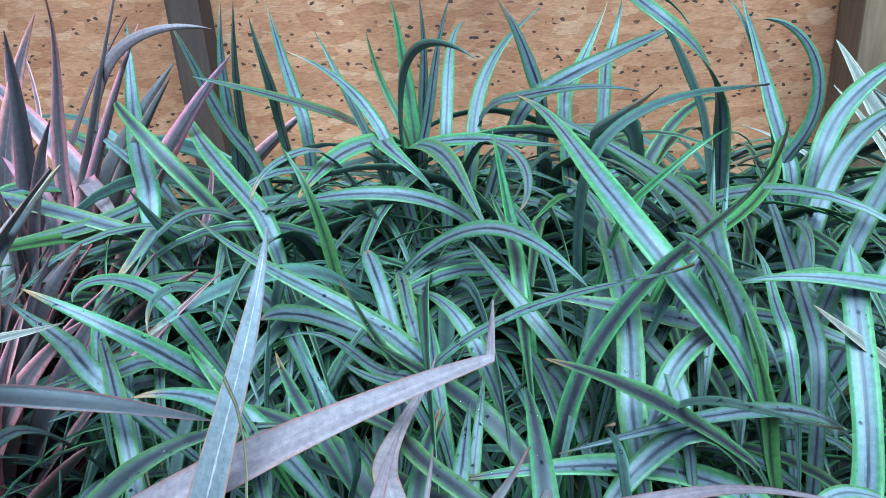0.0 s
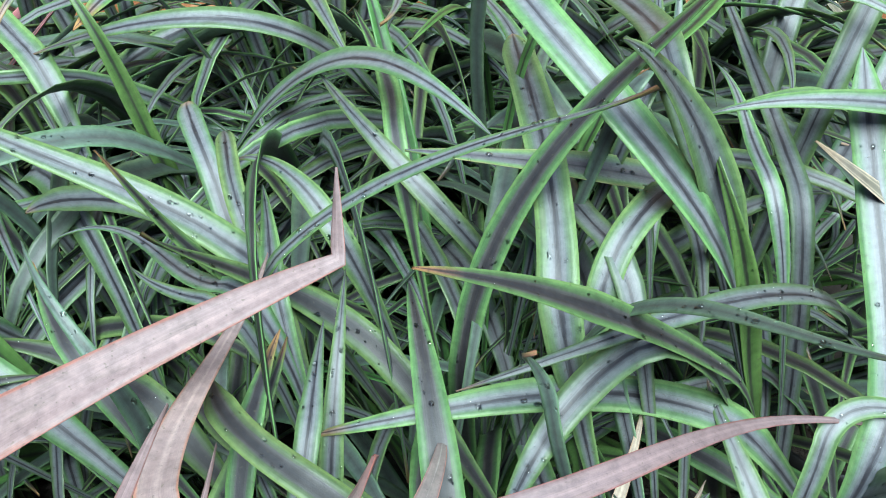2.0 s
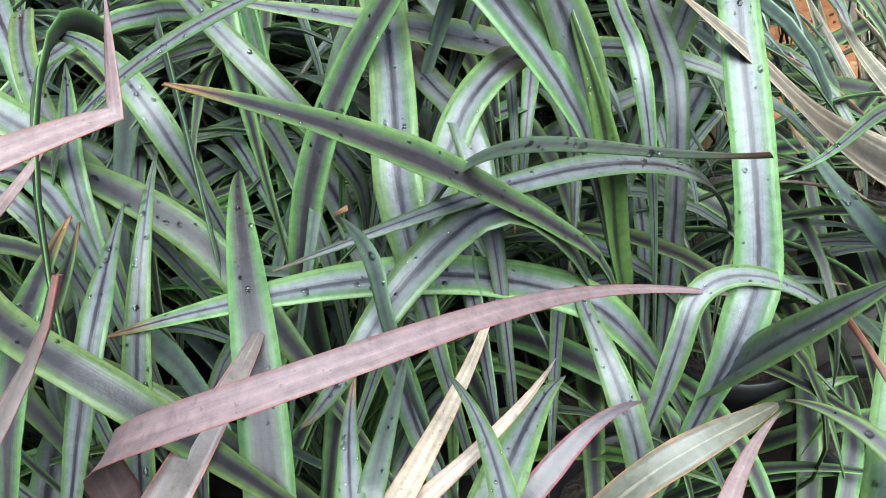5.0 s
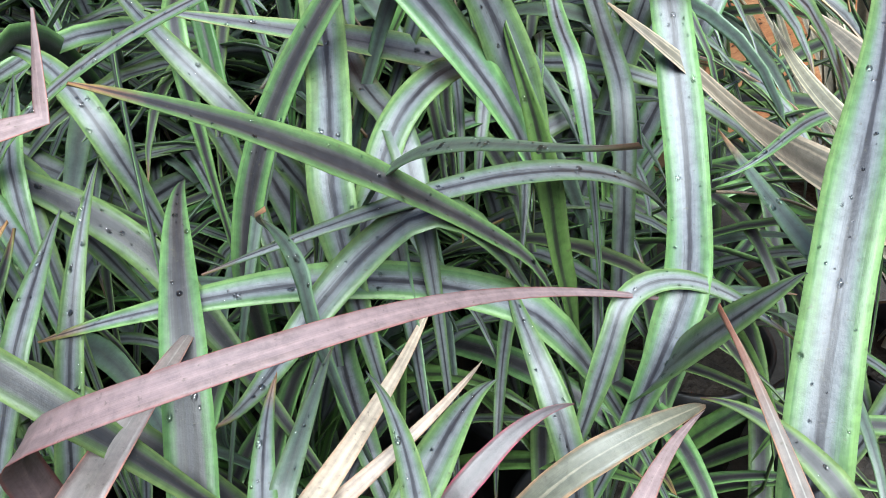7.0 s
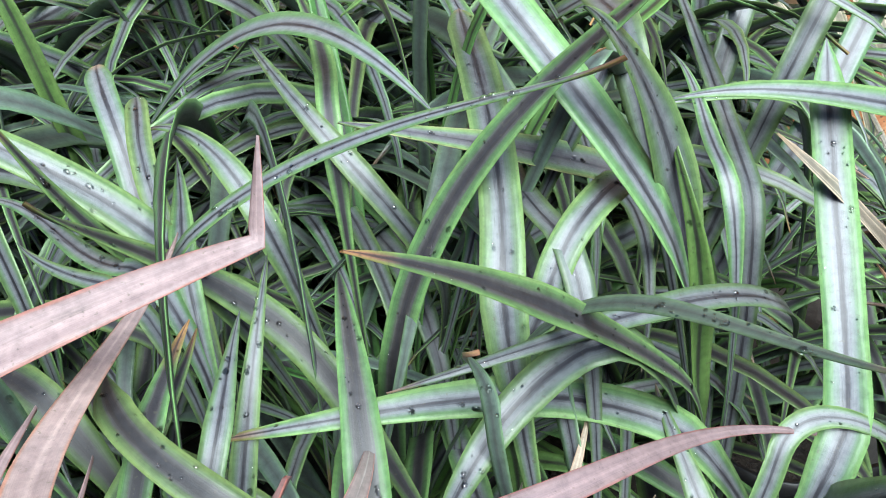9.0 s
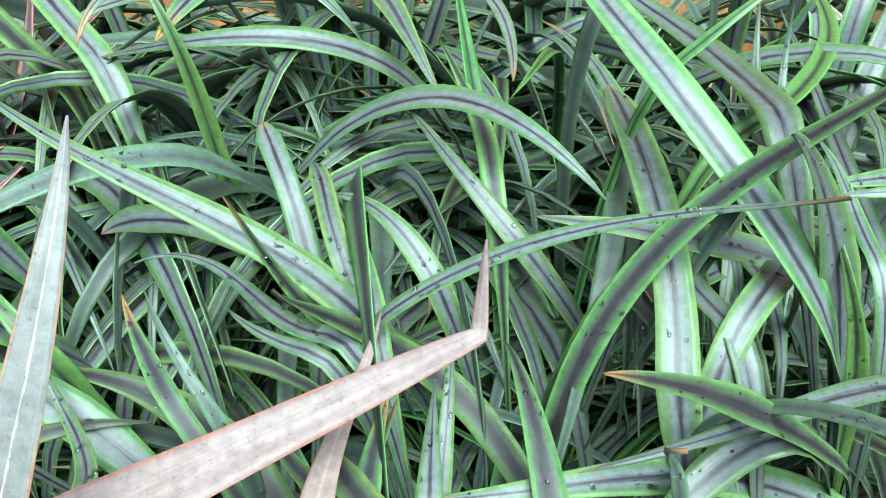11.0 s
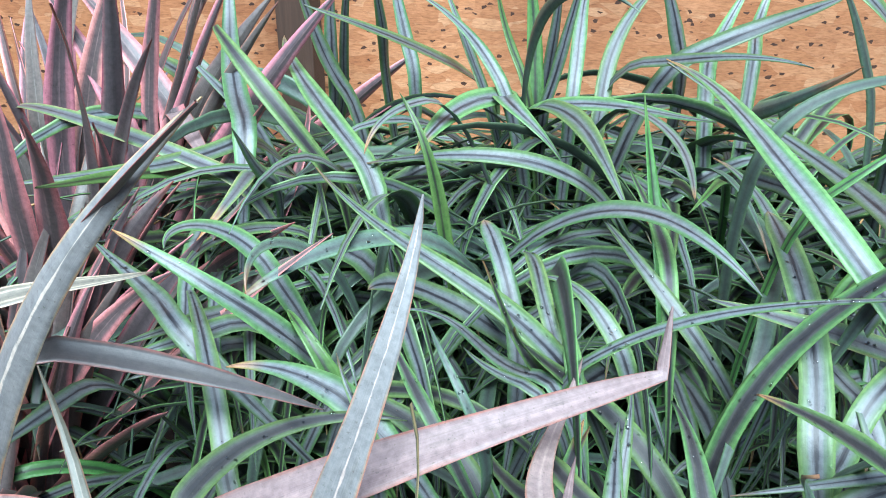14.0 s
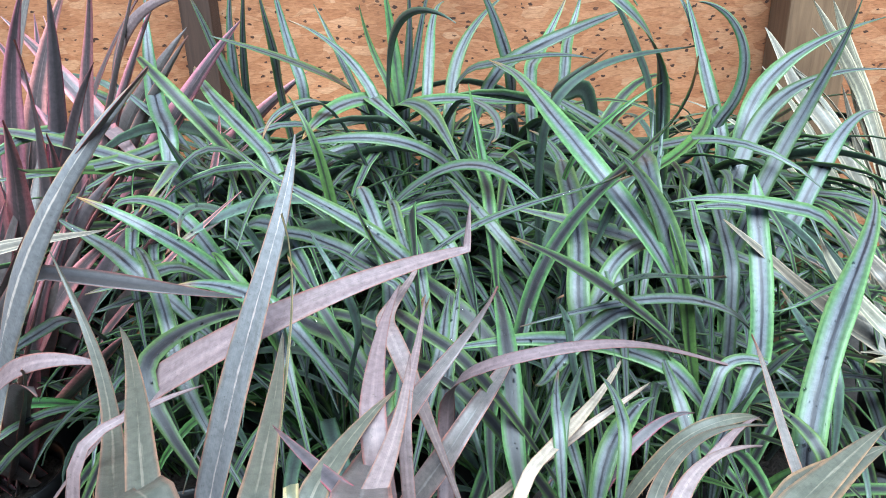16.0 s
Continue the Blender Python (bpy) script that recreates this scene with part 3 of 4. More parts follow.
leaf(STRAPS[12], "v", (-0.060, 1.060, 0.644), (-4.497, 0.167, 0.240), (1.192, 0.237, -0.202), 0.187, 0.0205, -4)
leaf(STRAPS[2], "g", (-0.049, 1.075, 0.655), (-0.467, 0.004, 0.007), (1.453, -0.062, 0.279), 0.170, 0.0146, -39)
leaf(STRAPS[12], "g", (-0.046, 1.039, 0.649), (0.193, -0.019, -0.037), (1.276, 0.447, -0.528), 0.181, 0.0150, 52)
leaf(STRAPS[12], "g", (-0.015, 1.054, 0.669), (1.452, 0.231, -0.479), (0.871, -0.364, -0.521), 0.209, 0.0175, 8)
leaf(STRAPS[12], "gr", (-0.075, 1.020, 0.664), (-1.418, 0.465, 0.261), (1.271, -0.892, -0.841), 0.271, 0.0186, -82)
leaf(STRAPS[12], "v", (-0.081, 1.062, 0.678), (2.347, 0.044, 0.034), (0.898, 0.377, 0.127), 0.118, 0.0120, -13)
leaf(STRAPS[12], "g", (-0.126, 1.059, 0.656), (2.265, 0.105, 0.087), (0.891, 0.126, -0.049), 0.158, 0.0136, -12)
leaf(STRAPS[12], "g", (-0.103, 1.023, 0.672), (2.228, 0.482, 0.297), (0.687, -0.215, -0.140), 0.179, 0.0174, -15)
leaf(STRAPS[1], "g", (-0.258, 1.118, 0.675), (4.900, -0.509, -0.274), (0.959, 0.340, 0.157), 0.155, 0.0157, 38)
leaf(STRAPS[7], "g", (-0.221, 1.108, 0.673), (2.233, -0.031, 0.151), (1.009, 0.444, -0.158), 0.167, 0.0182, -12)
leaf(STRAPS[0], "g", (-0.325, 1.113, 0.642), (0.270, 0.005, 0.001), (1.615, -0.115, -0.176), 0.194, 0.0164, -73)
leaf(STRAPS[0], "g", (-0.314, 1.125, 0.637), (-1.340, 0.405, 0.281), (1.133, 0.189, -0.016), 0.215, 0.0124, -20)
leaf(STRAPS[7], "g", (-0.306, 1.096, 0.630), (3.388, -0.030, 0.025), (0.986, 0.940, -0.755), 0.195, 0.0238, -44)
leaf(STRAPS[16], "g", (-0.415, 1.000, 0.635), (-3.504, -0.161, -0.039), (0.563, 0.054, -0.150), 0.110, 0.0156, -16)
leaf(STRAPS[12], "g", (0.113, 1.053, 0.700), (0.080, 0.424, 0.413), (0.486, -0.500, 0.087), 0.236, 0.0266, 31)
leaf(STRAPS[2], "g", (0.062, 1.043, 0.695), (-0.706, 0.169, 0.052), (0.227, 0.304, -0.708), 0.192, 0.0160, 43)
leaf(STRAPS[3], "g", (0.113, 1.099, 0.695), (3.421, -0.032, -0.042), (1.243, 0.075, -0.385), 0.133, 0.0233, 109)
leaf(STRAPS[12], "g", (0.021, 1.063, 0.646), (1.452, -0.699, -0.541), (0.763, -0.234, 0.040), 0.231, 0.0208, 17)
leaf(STRAPS[24], "g", (0.155, 1.128, 0.680), (1.278, -0.085, -0.699), (-0.048, 1.190, -0.013), 0.208, 0.0211, 15)
leaf(STRAPS[24], "g", (0.216, 1.163, 0.698), (1.393, -0.454, -0.052), (0.146, 0.687, 0.544), 0.145, 0.0188, 14)
leaf(STRAPS[26], "g", (0.325, 0.961, 0.662), (4.255, -3.132, -1.866), (1.341, -1.262, -1.039), 0.384, 0.0250, -24)
leaf(STRAPS[26], "gr", (0.317, 1.041, 0.686), (3.359, 0.050, -0.029), (1.105, 0.139, -0.511), 0.153, 0.0145, 109)
leaf(STRAPS[20], "g", (0.430, 1.010, 0.605), (1.743, -0.028, 0.292), (0.747, 0.611, -0.379), 0.231, 0.0239, -0)
leaf(STRAPS[26], "g", (0.432, 1.066, 0.626), (1.999, -0.262, 0.344), (1.101, 0.211, -0.768), 0.201, 0.0196, -4)
leaf(STRAPS[26], "g", (0.433, 1.003, 0.619), (-3.244, 0.268, 0.265), (2.202, -1.826, -0.301), 0.223, 0.0213, 105)
leaf(STRAPS[19], "gr", (0.147, 0.785, 0.705), (0.257, -0.975, -0.541), (0.899, -1.806, 1.211), 0.188, 0.0127, 40)
leaf(STRAPS[4], "gr", (0.211, 1.009, 0.665), (-2.329, 1.114, 0.693), (-0.040, 0.936, -0.182), 0.274, 0.0274, -103)
leaf(STRAPS[14], "v", (0.172, 0.711, 0.677), (0.041, 0.394, 0.201), (0.758, -0.206, -0.409), 0.111, 0.0087, 25)
leaf(STRAPS[11], "g", (0.400, 0.750, 0.597), (0.701, -0.588, -0.274), (0.906, 0.087, 0.404), 0.245, 0.0213, 32)
leaf(STRAPS[11], "g", (0.462, 0.798, 0.513), (0.585, 0.815, -0.932), (0.875, 0.043, -1.412), 0.293, 0.0247, 20)
leaf(STRAPS[9], "g", (0.388, 0.603, 0.622), (-3.233, -0.198, 0.070), (0.193, 0.058, -0.595), 0.148, 0.0191, -32)
leaf(STRIPED[0], "e", (0.637, 1.126, 0.583), (2.188, -0.127, 0.273), (0.577, 0.985, -0.724), 0.176, 0.0367, -21)
leaf(STRIPED[0], "e", (0.756, 1.150, 0.535), (3.262, -0.062, -0.044), (1.076, 0.085, -0.073), 0.259, 0.0406, 103)
leaf(STRIPED[0], "e", (0.693, 1.120, 0.632), (3.275, -0.074, -0.052), (0.949, 0.034, -0.089), 0.171, 0.0276, 107)
leaf(STRIPED[0], "e", (0.735, 1.099, 0.461), (3.414, -0.062, -0.040), (1.060, 0.095, -0.041), 0.205, 0.0213, 96)
leaf(STRAPS[20], "g", (0.472, 1.000, 0.631), (0.905, -0.983, -0.496), (0.617, -0.340, 0.093), 0.260, 0.0281, 23)
leaf(STRAPS[11], "g", (0.438, 0.900, 0.617), (0.861, -0.875, -0.489), (0.627, -0.537, -0.065), 0.237, 0.0247, 22)
leaf(PINKS[0], "b", (-0.510, 1.007, 0.639), (2.660, 0.221, 0.175), (0.755, 0.175, -0.124), 0.206, 0.0329, -21)
leaf(PINKS[0], "b", (-0.552, 0.981, 0.593), (-3.871, 0.587, 0.214), (0.973, -0.004, 0.124), 0.210, 0.0293, -22)
leaf(PINKS[0], "b", (-0.525, 0.983, 0.608), (-0.175, -0.483, -0.494), (1.466, -0.561, 0.035), 0.282, 0.0194, -63)
leaf(PINKS[0], "k", (-0.522, 1.096, 0.654), (-0.730, 0.202, 0.782), (1.152, -0.575, -0.877), 0.312, 0.0244, -101)
leaf(PINKS[1], "b", (-0.543, 0.771, 0.520), (-0.819, -0.190, -0.098), (1.145, -0.384, 0.029), 0.259, 0.0342, -45)
leaf(PINKS[1], "b", (-0.555, 0.750, 0.552), (-0.965, 0.201, 0.144), (1.163, 0.257, 0.014), 0.210, 0.0264, -32)
leaf(PINKS[0], "k", (-0.529, 1.042, 0.615), (-0.875, -0.413, 0.493), (0.254, -1.022, 0.575), 0.232, 0.0253, 8, tip=0.5)
leaf(PINKS[1], "b", (-0.471, 0.503, 0.526), (-0.409, 0.013, 0.187), (0.939, 0.504, -0.434), 0.210, 0.0177, -86)
leaf(STRAPS[7], "v", (-0.325, 1.027, 0.500), (3.769, 1.272, 0.033), (0.657, -1.057, 0.797), 0.489, 0.0226, -40)
leaf(STRAPS[16], "g", (-0.307, 0.857, 0.543), (-2.492, 1.068, 0.312), (0.494, -1.117, 0.875), 0.209, 0.0176, -22)
leaf(STRAPS[16], "g", (-0.327, 0.711, 0.531), (-2.143, 0.250, -0.097), (0.339, -0.408, 0.352), 0.130, 0.0212, -19, drops=24)
leaf(STRAPS[6], "g", (-0.317, 0.659, 0.550), (-2.424, -0.015, -0.011), (-0.014, 0.022, 0.016), 0.095, 0.0211, -20)
leaf(STRAPS[6], "g", (-0.327, 0.670, 0.520), (-2.401, 0.009, 0.007), (0.009, -0.013, -0.010), 0.090, 0.0192, -18)
leaf(STRAPS[18], "g", (-0.425, 0.591, 0.520), (-1.914, 0.028, 0.019), (0.024, -0.036, -0.026), 0.097, 0.0196, -13)
leaf(FLAXES[6], "k", (-0.419, 0.432, 0.522), (-0.469, 0.202, 0.442), (0.949, -0.475, -0.967), 0.160, 0.0259, 40)
leaf(FLAXES[3], "o", (0.202, 0.177, 0.620), (0.636, -0.101, -0.069), (0.035, -0.069, -0.047), 0.085, 0.0274, 21)
leaf(STRAPS[14], "v", (0.065, 0.782, 0.566), (1.752, 0.236, 0.096), (0.899, 0.253, 0.123), 0.166, 0.0144, -1, fold=0.5)
leaf(STRAPS[24], "v", (0.126, 0.845, 0.630), (4.310, 0.129, -0.336), (0.440, -0.706, 0.109), 0.131, 0.0102, -15)
leaf(STRAPS[2], "g", (0.042, 0.947, 0.668), (-1.068, -1.322, 0.631), (0.090, -0.443, 0.621), 0.297, 0.0140, -1)
leaf(STRAPS[12], "g", (-0.173, 0.887, 0.687), (-2.288, 0.173, 0.473), (0.068, -0.380, -0.383), 0.111, 0.0149, -14)
leaf(STRAPS[10], "g", (0.346, 0.686, 0.529), (1.427, 0.058, 0.016), (0.259, 0.015, -0.001), 0.311, 0.0182, 7)
leaf(FLAXES[1], "k", (0.240, 0.378, 0.501), (0.851, -0.188, -0.133), (0.009, -0.068, -0.045), 0.058, 0.0090, 20)
leaf(STRAPS[10], "gd", (0.225, 0.512, 0.528), (-2.909, 0.149, 0.042), (0.796, -0.210, -0.065), 0.223, 0.0295, -38, rise=5, fold=0.4, tip=0.85, slim=0.12, drops=28)
leaf(STRAPS[21], "gd", (0.061, 0.428, 0.489), (1.508, 0.340, -0.246), (0.691, -0.386, -0.795), 0.206, 0.0214, 5, rise=5, drops=26)
leaf(STRAPS[8], "g", (0.223, 0.510, 0.496), (2.799, 1.907, -1.913), (0.333, -0.020, -0.733), 0.243, 0.0234, -23, rise=5, drops=31)
leaf(STRAPS[10], "g", (0.170, 0.505, 0.561), (3.134, 2.052, -0.853), (-0.539, -0.343, 1.587), 0.142, 0.0207, -19, rise=5, drops=18)
leaf(STRAPS[13], "g", (0.307, 0.568, 0.522), (-2.730, 0.178, -0.653), (0.600, -1.062, 0.141), 0.255, 0.0157, -21, rise=5, drops=33)
leaf(STRAPS[14], "gr", (0.163, 0.502, 0.590), (-0.980, -0.765, 0.690), (0.770, -1.133, 0.831), 0.156, 0.0090, 27, rise=5, drops=20)
leaf(STRAPS[25], "g", (0.308, 0.489, 0.515), (1.117, 0.708, -0.291), (0.303, 1.074, -0.389), 0.213, 0.0232, -8, rise=5, tip=0.15, drops=27)
leaf(STRAPS[8], "g", (0.309, 0.373, 0.505), (1.138, -0.954, 1.092), (0.847, -1.157, 0.332), 0.353, 0.0274, -2, rise=5, drops=45)
leaf(STRAPS[11], "gy", (0.246, 0.649, 0.563), (-2.906, 0.068, 0.025), (0.486, -0.342, 0.226), 0.206, 0.0229, -33, rise=5, drops=26)
leaf(STRAPS[25], "g", (0.139, 0.553, 0.571), (1.372, 0.677, -0.629), (0.605, -0.627, -0.223), 0.254, 0.0235, -5, rise=5, tip=0.2, drops=32)
leaf(STRAPS[15], "g", (0.164, 0.552, 0.563), (0.985, -1.129, 1.381), (0.935, -1.816, 0.278), 0.116, 0.0192, 15, rise=5, tip=0.2, drops=15)
leaf(STRAPS[10], "v", (0.267, 0.559, 0.469), (-3.108, -1.427, -0.239), (1.334, 0.748, -1.540), 0.170, 0.0159, -57, rise=5, fold=0.5, drops=22)
leaf(STRAPS[14], "gd", (0.084, 0.602, 0.475), (-0.584, 1.935, -0.909), (1.354, 0.175, -1.495), 0.243, 0.0174, 45, rise=5, drops=31)
leaf(STRAPS[22], "g", (-0.017, 0.588, 0.586), (-0.117, 0.381, -1.452), (0.783, -1.378, 1.250), 0.246, 0.0098, 28, rise=5, drops=32)
leaf(STRAPS[14], "g", (-0.033, 0.608, 0.568), (2.794, 0.279, 0.085), (0.797, -1.395, 1.541), 0.243, 0.0214, -25, rise=5, drops=31)
leaf(STRAPS[19], "g", (-0.104, 0.756, 0.510), (2.988, 1.057, 0.382), (0.478, 0.454, -0.778), 0.138, 0.0245, -31, rise=5, tip=0.2)
leaf(STRAPS[6], "v", (-0.139, 0.824, 0.525), (2.843, -0.432, -0.162), (1.290, 0.813, -1.628), 0.197, 0.0158, -36, rise=5, fold=0.5)
leaf(STRAPS[22], "g", (-0.065, 0.686, 0.508), (1.705, 0.951, -0.972), (0.921, -0.087, -1.273), 0.181, 0.0186, -6, rise=5, tip=0.2)
leaf(STRAPS[15], "g", (-0.032, 0.614, 0.567), (2.107, -1.214, 1.003), (0.666, -0.503, -0.676), 0.145, 0.0140, -4, rise=5, tip=0.2, drops=18)
leaf(STRAPS[24], "g", (0.019, 0.873, 0.585), (-2.850, -0.284, -0.575), (0.929, -2.372, 1.111), 0.290, 0.0227, -33, rise=5)
leaf(STRAPS[16], "g", (-0.044, 0.842, 0.569), (-0.566, -1.207, 0.902), (0.694, -0.644, -0.573), 0.276, 0.0269, 27, rise=5)
leaf(STRAPS[10], "g", (0.249, 0.573, 0.543), (3.030, -3.554, 2.455), (1.217, -2.519, 1.264), 0.518, 0.0263, -18, rise=5)
leaf(STRAPS[10], "g", (0.240, 0.705, 0.647), (1.304, 1.375, 0.334), (-0.235, 0.910, -0.157), 0.383, 0.0241, -19, rise=5)
leaf(STRAPS[15], "gr", (0.126, 0.649, 0.588), (1.291, -0.368, 0.169), (0.102, 0.143, 0.044), 0.244, 0.0146, 1, rise=5)
leaf(STRAPS[14], "g", (0.120, 0.652, 0.500), (3.017, -1.721, 0.508), (1.106, -1.069, -0.173), 0.236, 0.0176, -24, rise=5, drops=30)
leaf(STRAPS[10], "g", (0.241, 0.592, 0.600), (2.810, 1.548, -0.369), (1.216, -0.347, -0.407), 0.138, 0.0255, -62, rise=5, drops=17)
leaf(STRAPS[22], "gr", (-0.089, 0.499, 0.527), (2.946, -0.920, -0.063), (1.976, -2.328, 0.620), 0.148, 0.0105, -19, rise=5, drops=19)
leaf(STRAPS[19], "gd", (-0.026, 0.634, 0.526), (-2.392, -0.244, -0.316), (0.590, 1.418, -0.811), 0.165, 0.0141, -49, rise=5, drops=21)
leaf(STRAPS[15], "gd", (-0.121, 0.585, 0.498), (2.420, 0.066, 1.643), (-0.081, 0.741, 0.139), 0.131, 0.0230, -15, rise=5, drops=16)
leaf(STRAPS[15], "g", (-0.052, 0.596, 0.565), (2.633, -2.032, 2.785), (-0.315, 1.578, -1.598), 0.165, 0.0132, -12, rise=5, drops=21)
leaf(STRAPS[25], "gd", (0.002, 0.444, 0.565), (2.527, -0.314, -0.516), (0.285, -0.340, -0.210), 0.087, 0.0161, -8, rise=5, tip=0.2, drops=11)
leaf(STRAPS[23], "g", (-0.004, 0.469, 0.461), (1.362, -0.147, 0.281), (0.983, -0.067, -0.831), 0.173, 0.0142, 12, rise=5, drops=22)
leaf(STRAPS[23], "gd", (-0.057, 0.452, 0.505), (1.523, -0.928, 0.160), (-0.004, 0.769, 0.274), 0.127, 0.0183, 17, rise=5, drops=16)
leaf(STRAPS[25], "gd", (0.043, 0.571, 0.502), (2.265, 2.111, 0.257), (0.555, 0.422, -0.076), 0.202, 0.0195, -32, rise=5, drops=26)
leaf(STRAPS[25], "g", (0.234, 0.432, 0.441), (1.591, 0.915, -1.184), (0.905, -0.318, -0.767), 0.126, 0.0161, -14, rise=5, drops=16)
leaf(STRAPS[25], "g", (0.265, 0.474, 0.503), (1.009, -3.875, 1.856), (0.773, -2.754, 1.771), 0.105, 0.0134, 24, rise=5, drops=13)
leaf(STRAPS[10], "g", (0.291, 0.480, 0.437), (-2.108, 1.266, 0.132), (1.001, 0.218, -0.225), 0.171, 0.0319, 47, rise=5, drops=22)
leaf(STRAPS[8], "gd", (0.303, 0.355, 0.519), (1.931, 0.129, 0.432), (0.313, -0.162, -0.493), 0.059, 0.0121, -20, rise=5, drops=7)
leaf(STRAPS[21], "g", (0.151, 0.405, 0.489), (0.862, 0.328, -0.471), (0.288, -0.340, -0.410), 0.081, 0.0202, 9, rise=5, drops=10)
leaf(STRAPS[21], "g", (0.151, 0.380, 0.523), (1.555, 0.245, 0.217), (0.268, -0.031, -0.165), 0.061, 0.0113, -4, rise=5, drops=7)
leaf(STRAPS[21], "gr", (0.104, 0.395, 0.527), (1.187, -0.017, -0.007), (0.201, 0.025, -0.087), 0.063, 0.0103, 10, rise=5, drops=8)
leaf(STRAPS[21], "g", (0.096, 0.390, 0.526), (1.535, -0.181, -0.082), (0.234, 0.005, -0.115), 0.056, 0.0113, 6, rise=5, drops=7)
leaf(STRAPS[25], "gr", (0.120, 0.479, 0.551), (1.574, 2.984, 1.247), (1.071, 0.533, -1.030), 0.058, 0.0088, -42, rise=5, drops=7)
leaf(STRAPS[8], "gr", (0.354, 0.448, 0.539), (1.718, -0.182, 0.071), (0.181, 0.133, -0.124), 0.103, 0.0113, -18, rise=5, drops=13)
leaf(STRIPED[0], "e", (0.512, 0.578, 0.456), (2.090, 4.779, -4.197), (0.261, 1.361, -0.985), 0.285, 0.0340, -36, rise=5)
leaf(STRIPED[0], "e", (0.459, 0.570, 0.565), (1.696, 0.038, 0.017), (0.256, -0.003, -0.129), 0.089, 0.0204, -24, rise=5)
leaf(FLAXES[5], "k", (0.001, 0.435, 0.499), (-1.461, 6.436, -5.183), (1.468, -5.170, 3.453), 0.401, 0.0180, 19, tip=0.95, slim=0.7)
leaf(STRAPS[6], "g", (-0.227, 0.676, 0.474), (-1.737, -2.191, 0.296), (1.032, 0.050, -0.978), 0.275, 0.0255, -43, rise=5, drops=35)
leaf(STRAPS[22], "v", (-0.204, 0.609, 0.508), (2.853, -0.526, -0.327), (1.134, -0.066, -1.573), 0.116, 0.0171, -19, rise=5, fold=0.5, drops=15)
leaf(STRAPS[12], "gr", (-0.171, 0.761, 0.593), (-2.599, 0.457, -0.177), (0.250, -0.689, 0.002), 0.190, 0.0215, -27, rise=5, drops=24)
leaf(STRAPS[6], "gr", (-0.245, 0.747, 0.559), (-2.726, 1.071, 0.437), (0.979, -0.778, -1.035), 0.148, 0.0158, -33, rise=5, drops=19)
leaf(STRAPS[15], "g", (-0.197, 0.560, 0.561), (2.689, 0.392, 0.177), (0.210, -0.197, -0.206), 0.096, 0.0237, -21, rise=5, drops=12)
leaf(STRAPS[23], "g", (-0.269, 0.508, 0.519), (1.964, 0.354, -0.273), (0.709, -0.827, -0.659), 0.264, 0.0168, -1, rise=5, drops=34)
leaf(STRAPS[23], "gd", (-0.273, 0.457, 0.553), (1.342, -1.454, 0.053), (0.122, -0.444, 0.244), 0.173, 0.0185, 22, rise=5, drops=22)
leaf(STRAPS[16], "gd", (-0.281, 0.896, 0.595), (-2.986, -1.687, 0.209), (0.981, -0.200, -1.203), 0.291, 0.0234, -23, rise=5)
leaf(STRAPS[6], "g", (-0.244, 0.889, 0.620), (2.313, -0.328, -0.150), (0.387, -0.380, -0.009), 0.331, 0.0255, -11, rise=5)
leaf(STRAPS[18], "g", (-0.389, 0.936, 0.648), (2.038, -0.247, -0.120), (0.031, 1.182, -0.130), 0.301, 0.0279, 1, rise=5)
leaf(STRAPS[2], "g", (-0.129, 1.225, 0.602), (-1.600, -1.038, -0.239), (0.417, 0.282, -0.354), 0.379, 0.0340, -33, rise=5)
leaf(STRAPS[2], "g", (-0.086, 1.028, 0.651), (-2.369, 0.854, -0.172), (0.286, -1.009, 0.650), 0.226, 0.0340, -22, rise=5)
leaf(STRAPS[2], "g", (-0.086, 1.038, 0.640), (-2.100, 2.141, 0.017), (0.706, -1.817, -0.015), 0.195, 0.0284, 9, rise=5)
leaf(STRAPS[2], "g", (-0.052, 0.997, 0.653), (-0.980, -0.963, 0.847), (0.227, -0.756, -0.081), 0.228, 0.0287, 14, rise=5)
leaf(STRAPS[7], "g", (-0.045, 1.013, 0.647), (-0.322, -0.633, 0.154), (0.300, -0.814, 0.692), 0.205, 0.0217, 33, rise=5)
leaf(STRAPS[13], "g", (0.384, 0.717, 0.574), (-2.721, -0.171, -0.521), (0.595, -1.139, 0.250), 0.118, 0.0196, -26, rise=5, drops=15)
leaf(STRAPS[10], "g", (0.286, 0.623, 0.584), (1.557, -0.694, 0.837), (0.213, 0.173, -0.352), 0.122, 0.0115, -9, rise=5, drops=15)
leaf(FLAXES[6], "p", (-0.551, 0.681, 0.475), (-0.727, -0.696, 1.247), (0.489, 0.653, -0.415), 0.566, 0.0500, 8, tip=0.9)
leaf(FLAXES[0], "o", (-0.144, 0.117, 0.691), (2.352, -1.662, 1.789), (-0.743, 0.767, 1.062), 0.396, 0.0256, 3, tip=0.9)
leaf(FLAXES[0], "o", (-0.169, 0.175, 0.636), (1.947, -0.130, 0.286), (0.099, -0.120, -0.092), 0.210, 0.0227, 2, tip=0.9)
leaf(FLAXES[0], "o", (-0.106, 0.168, 0.640), (1.615, 0.065, 0.027), (-0.007, 0.008, 0.007), 0.180, 0.0203, 5, tip=0.9)
leaf(FLAXES[0], "y", (-0.060, 0.065, 0.730), (2.145, -0.763, -0.222), (-1.290, 1.914, 1.274), 0.443, 0.0059, 2, tip=0.9)
leaf(FLAXES[0], "p", (-0.044, 0.144, 0.659), (1.660, -0.112, -1.341), (-0.584, 0.171, 1.577), 0.301, 0.0335, 9, tip=0.9)
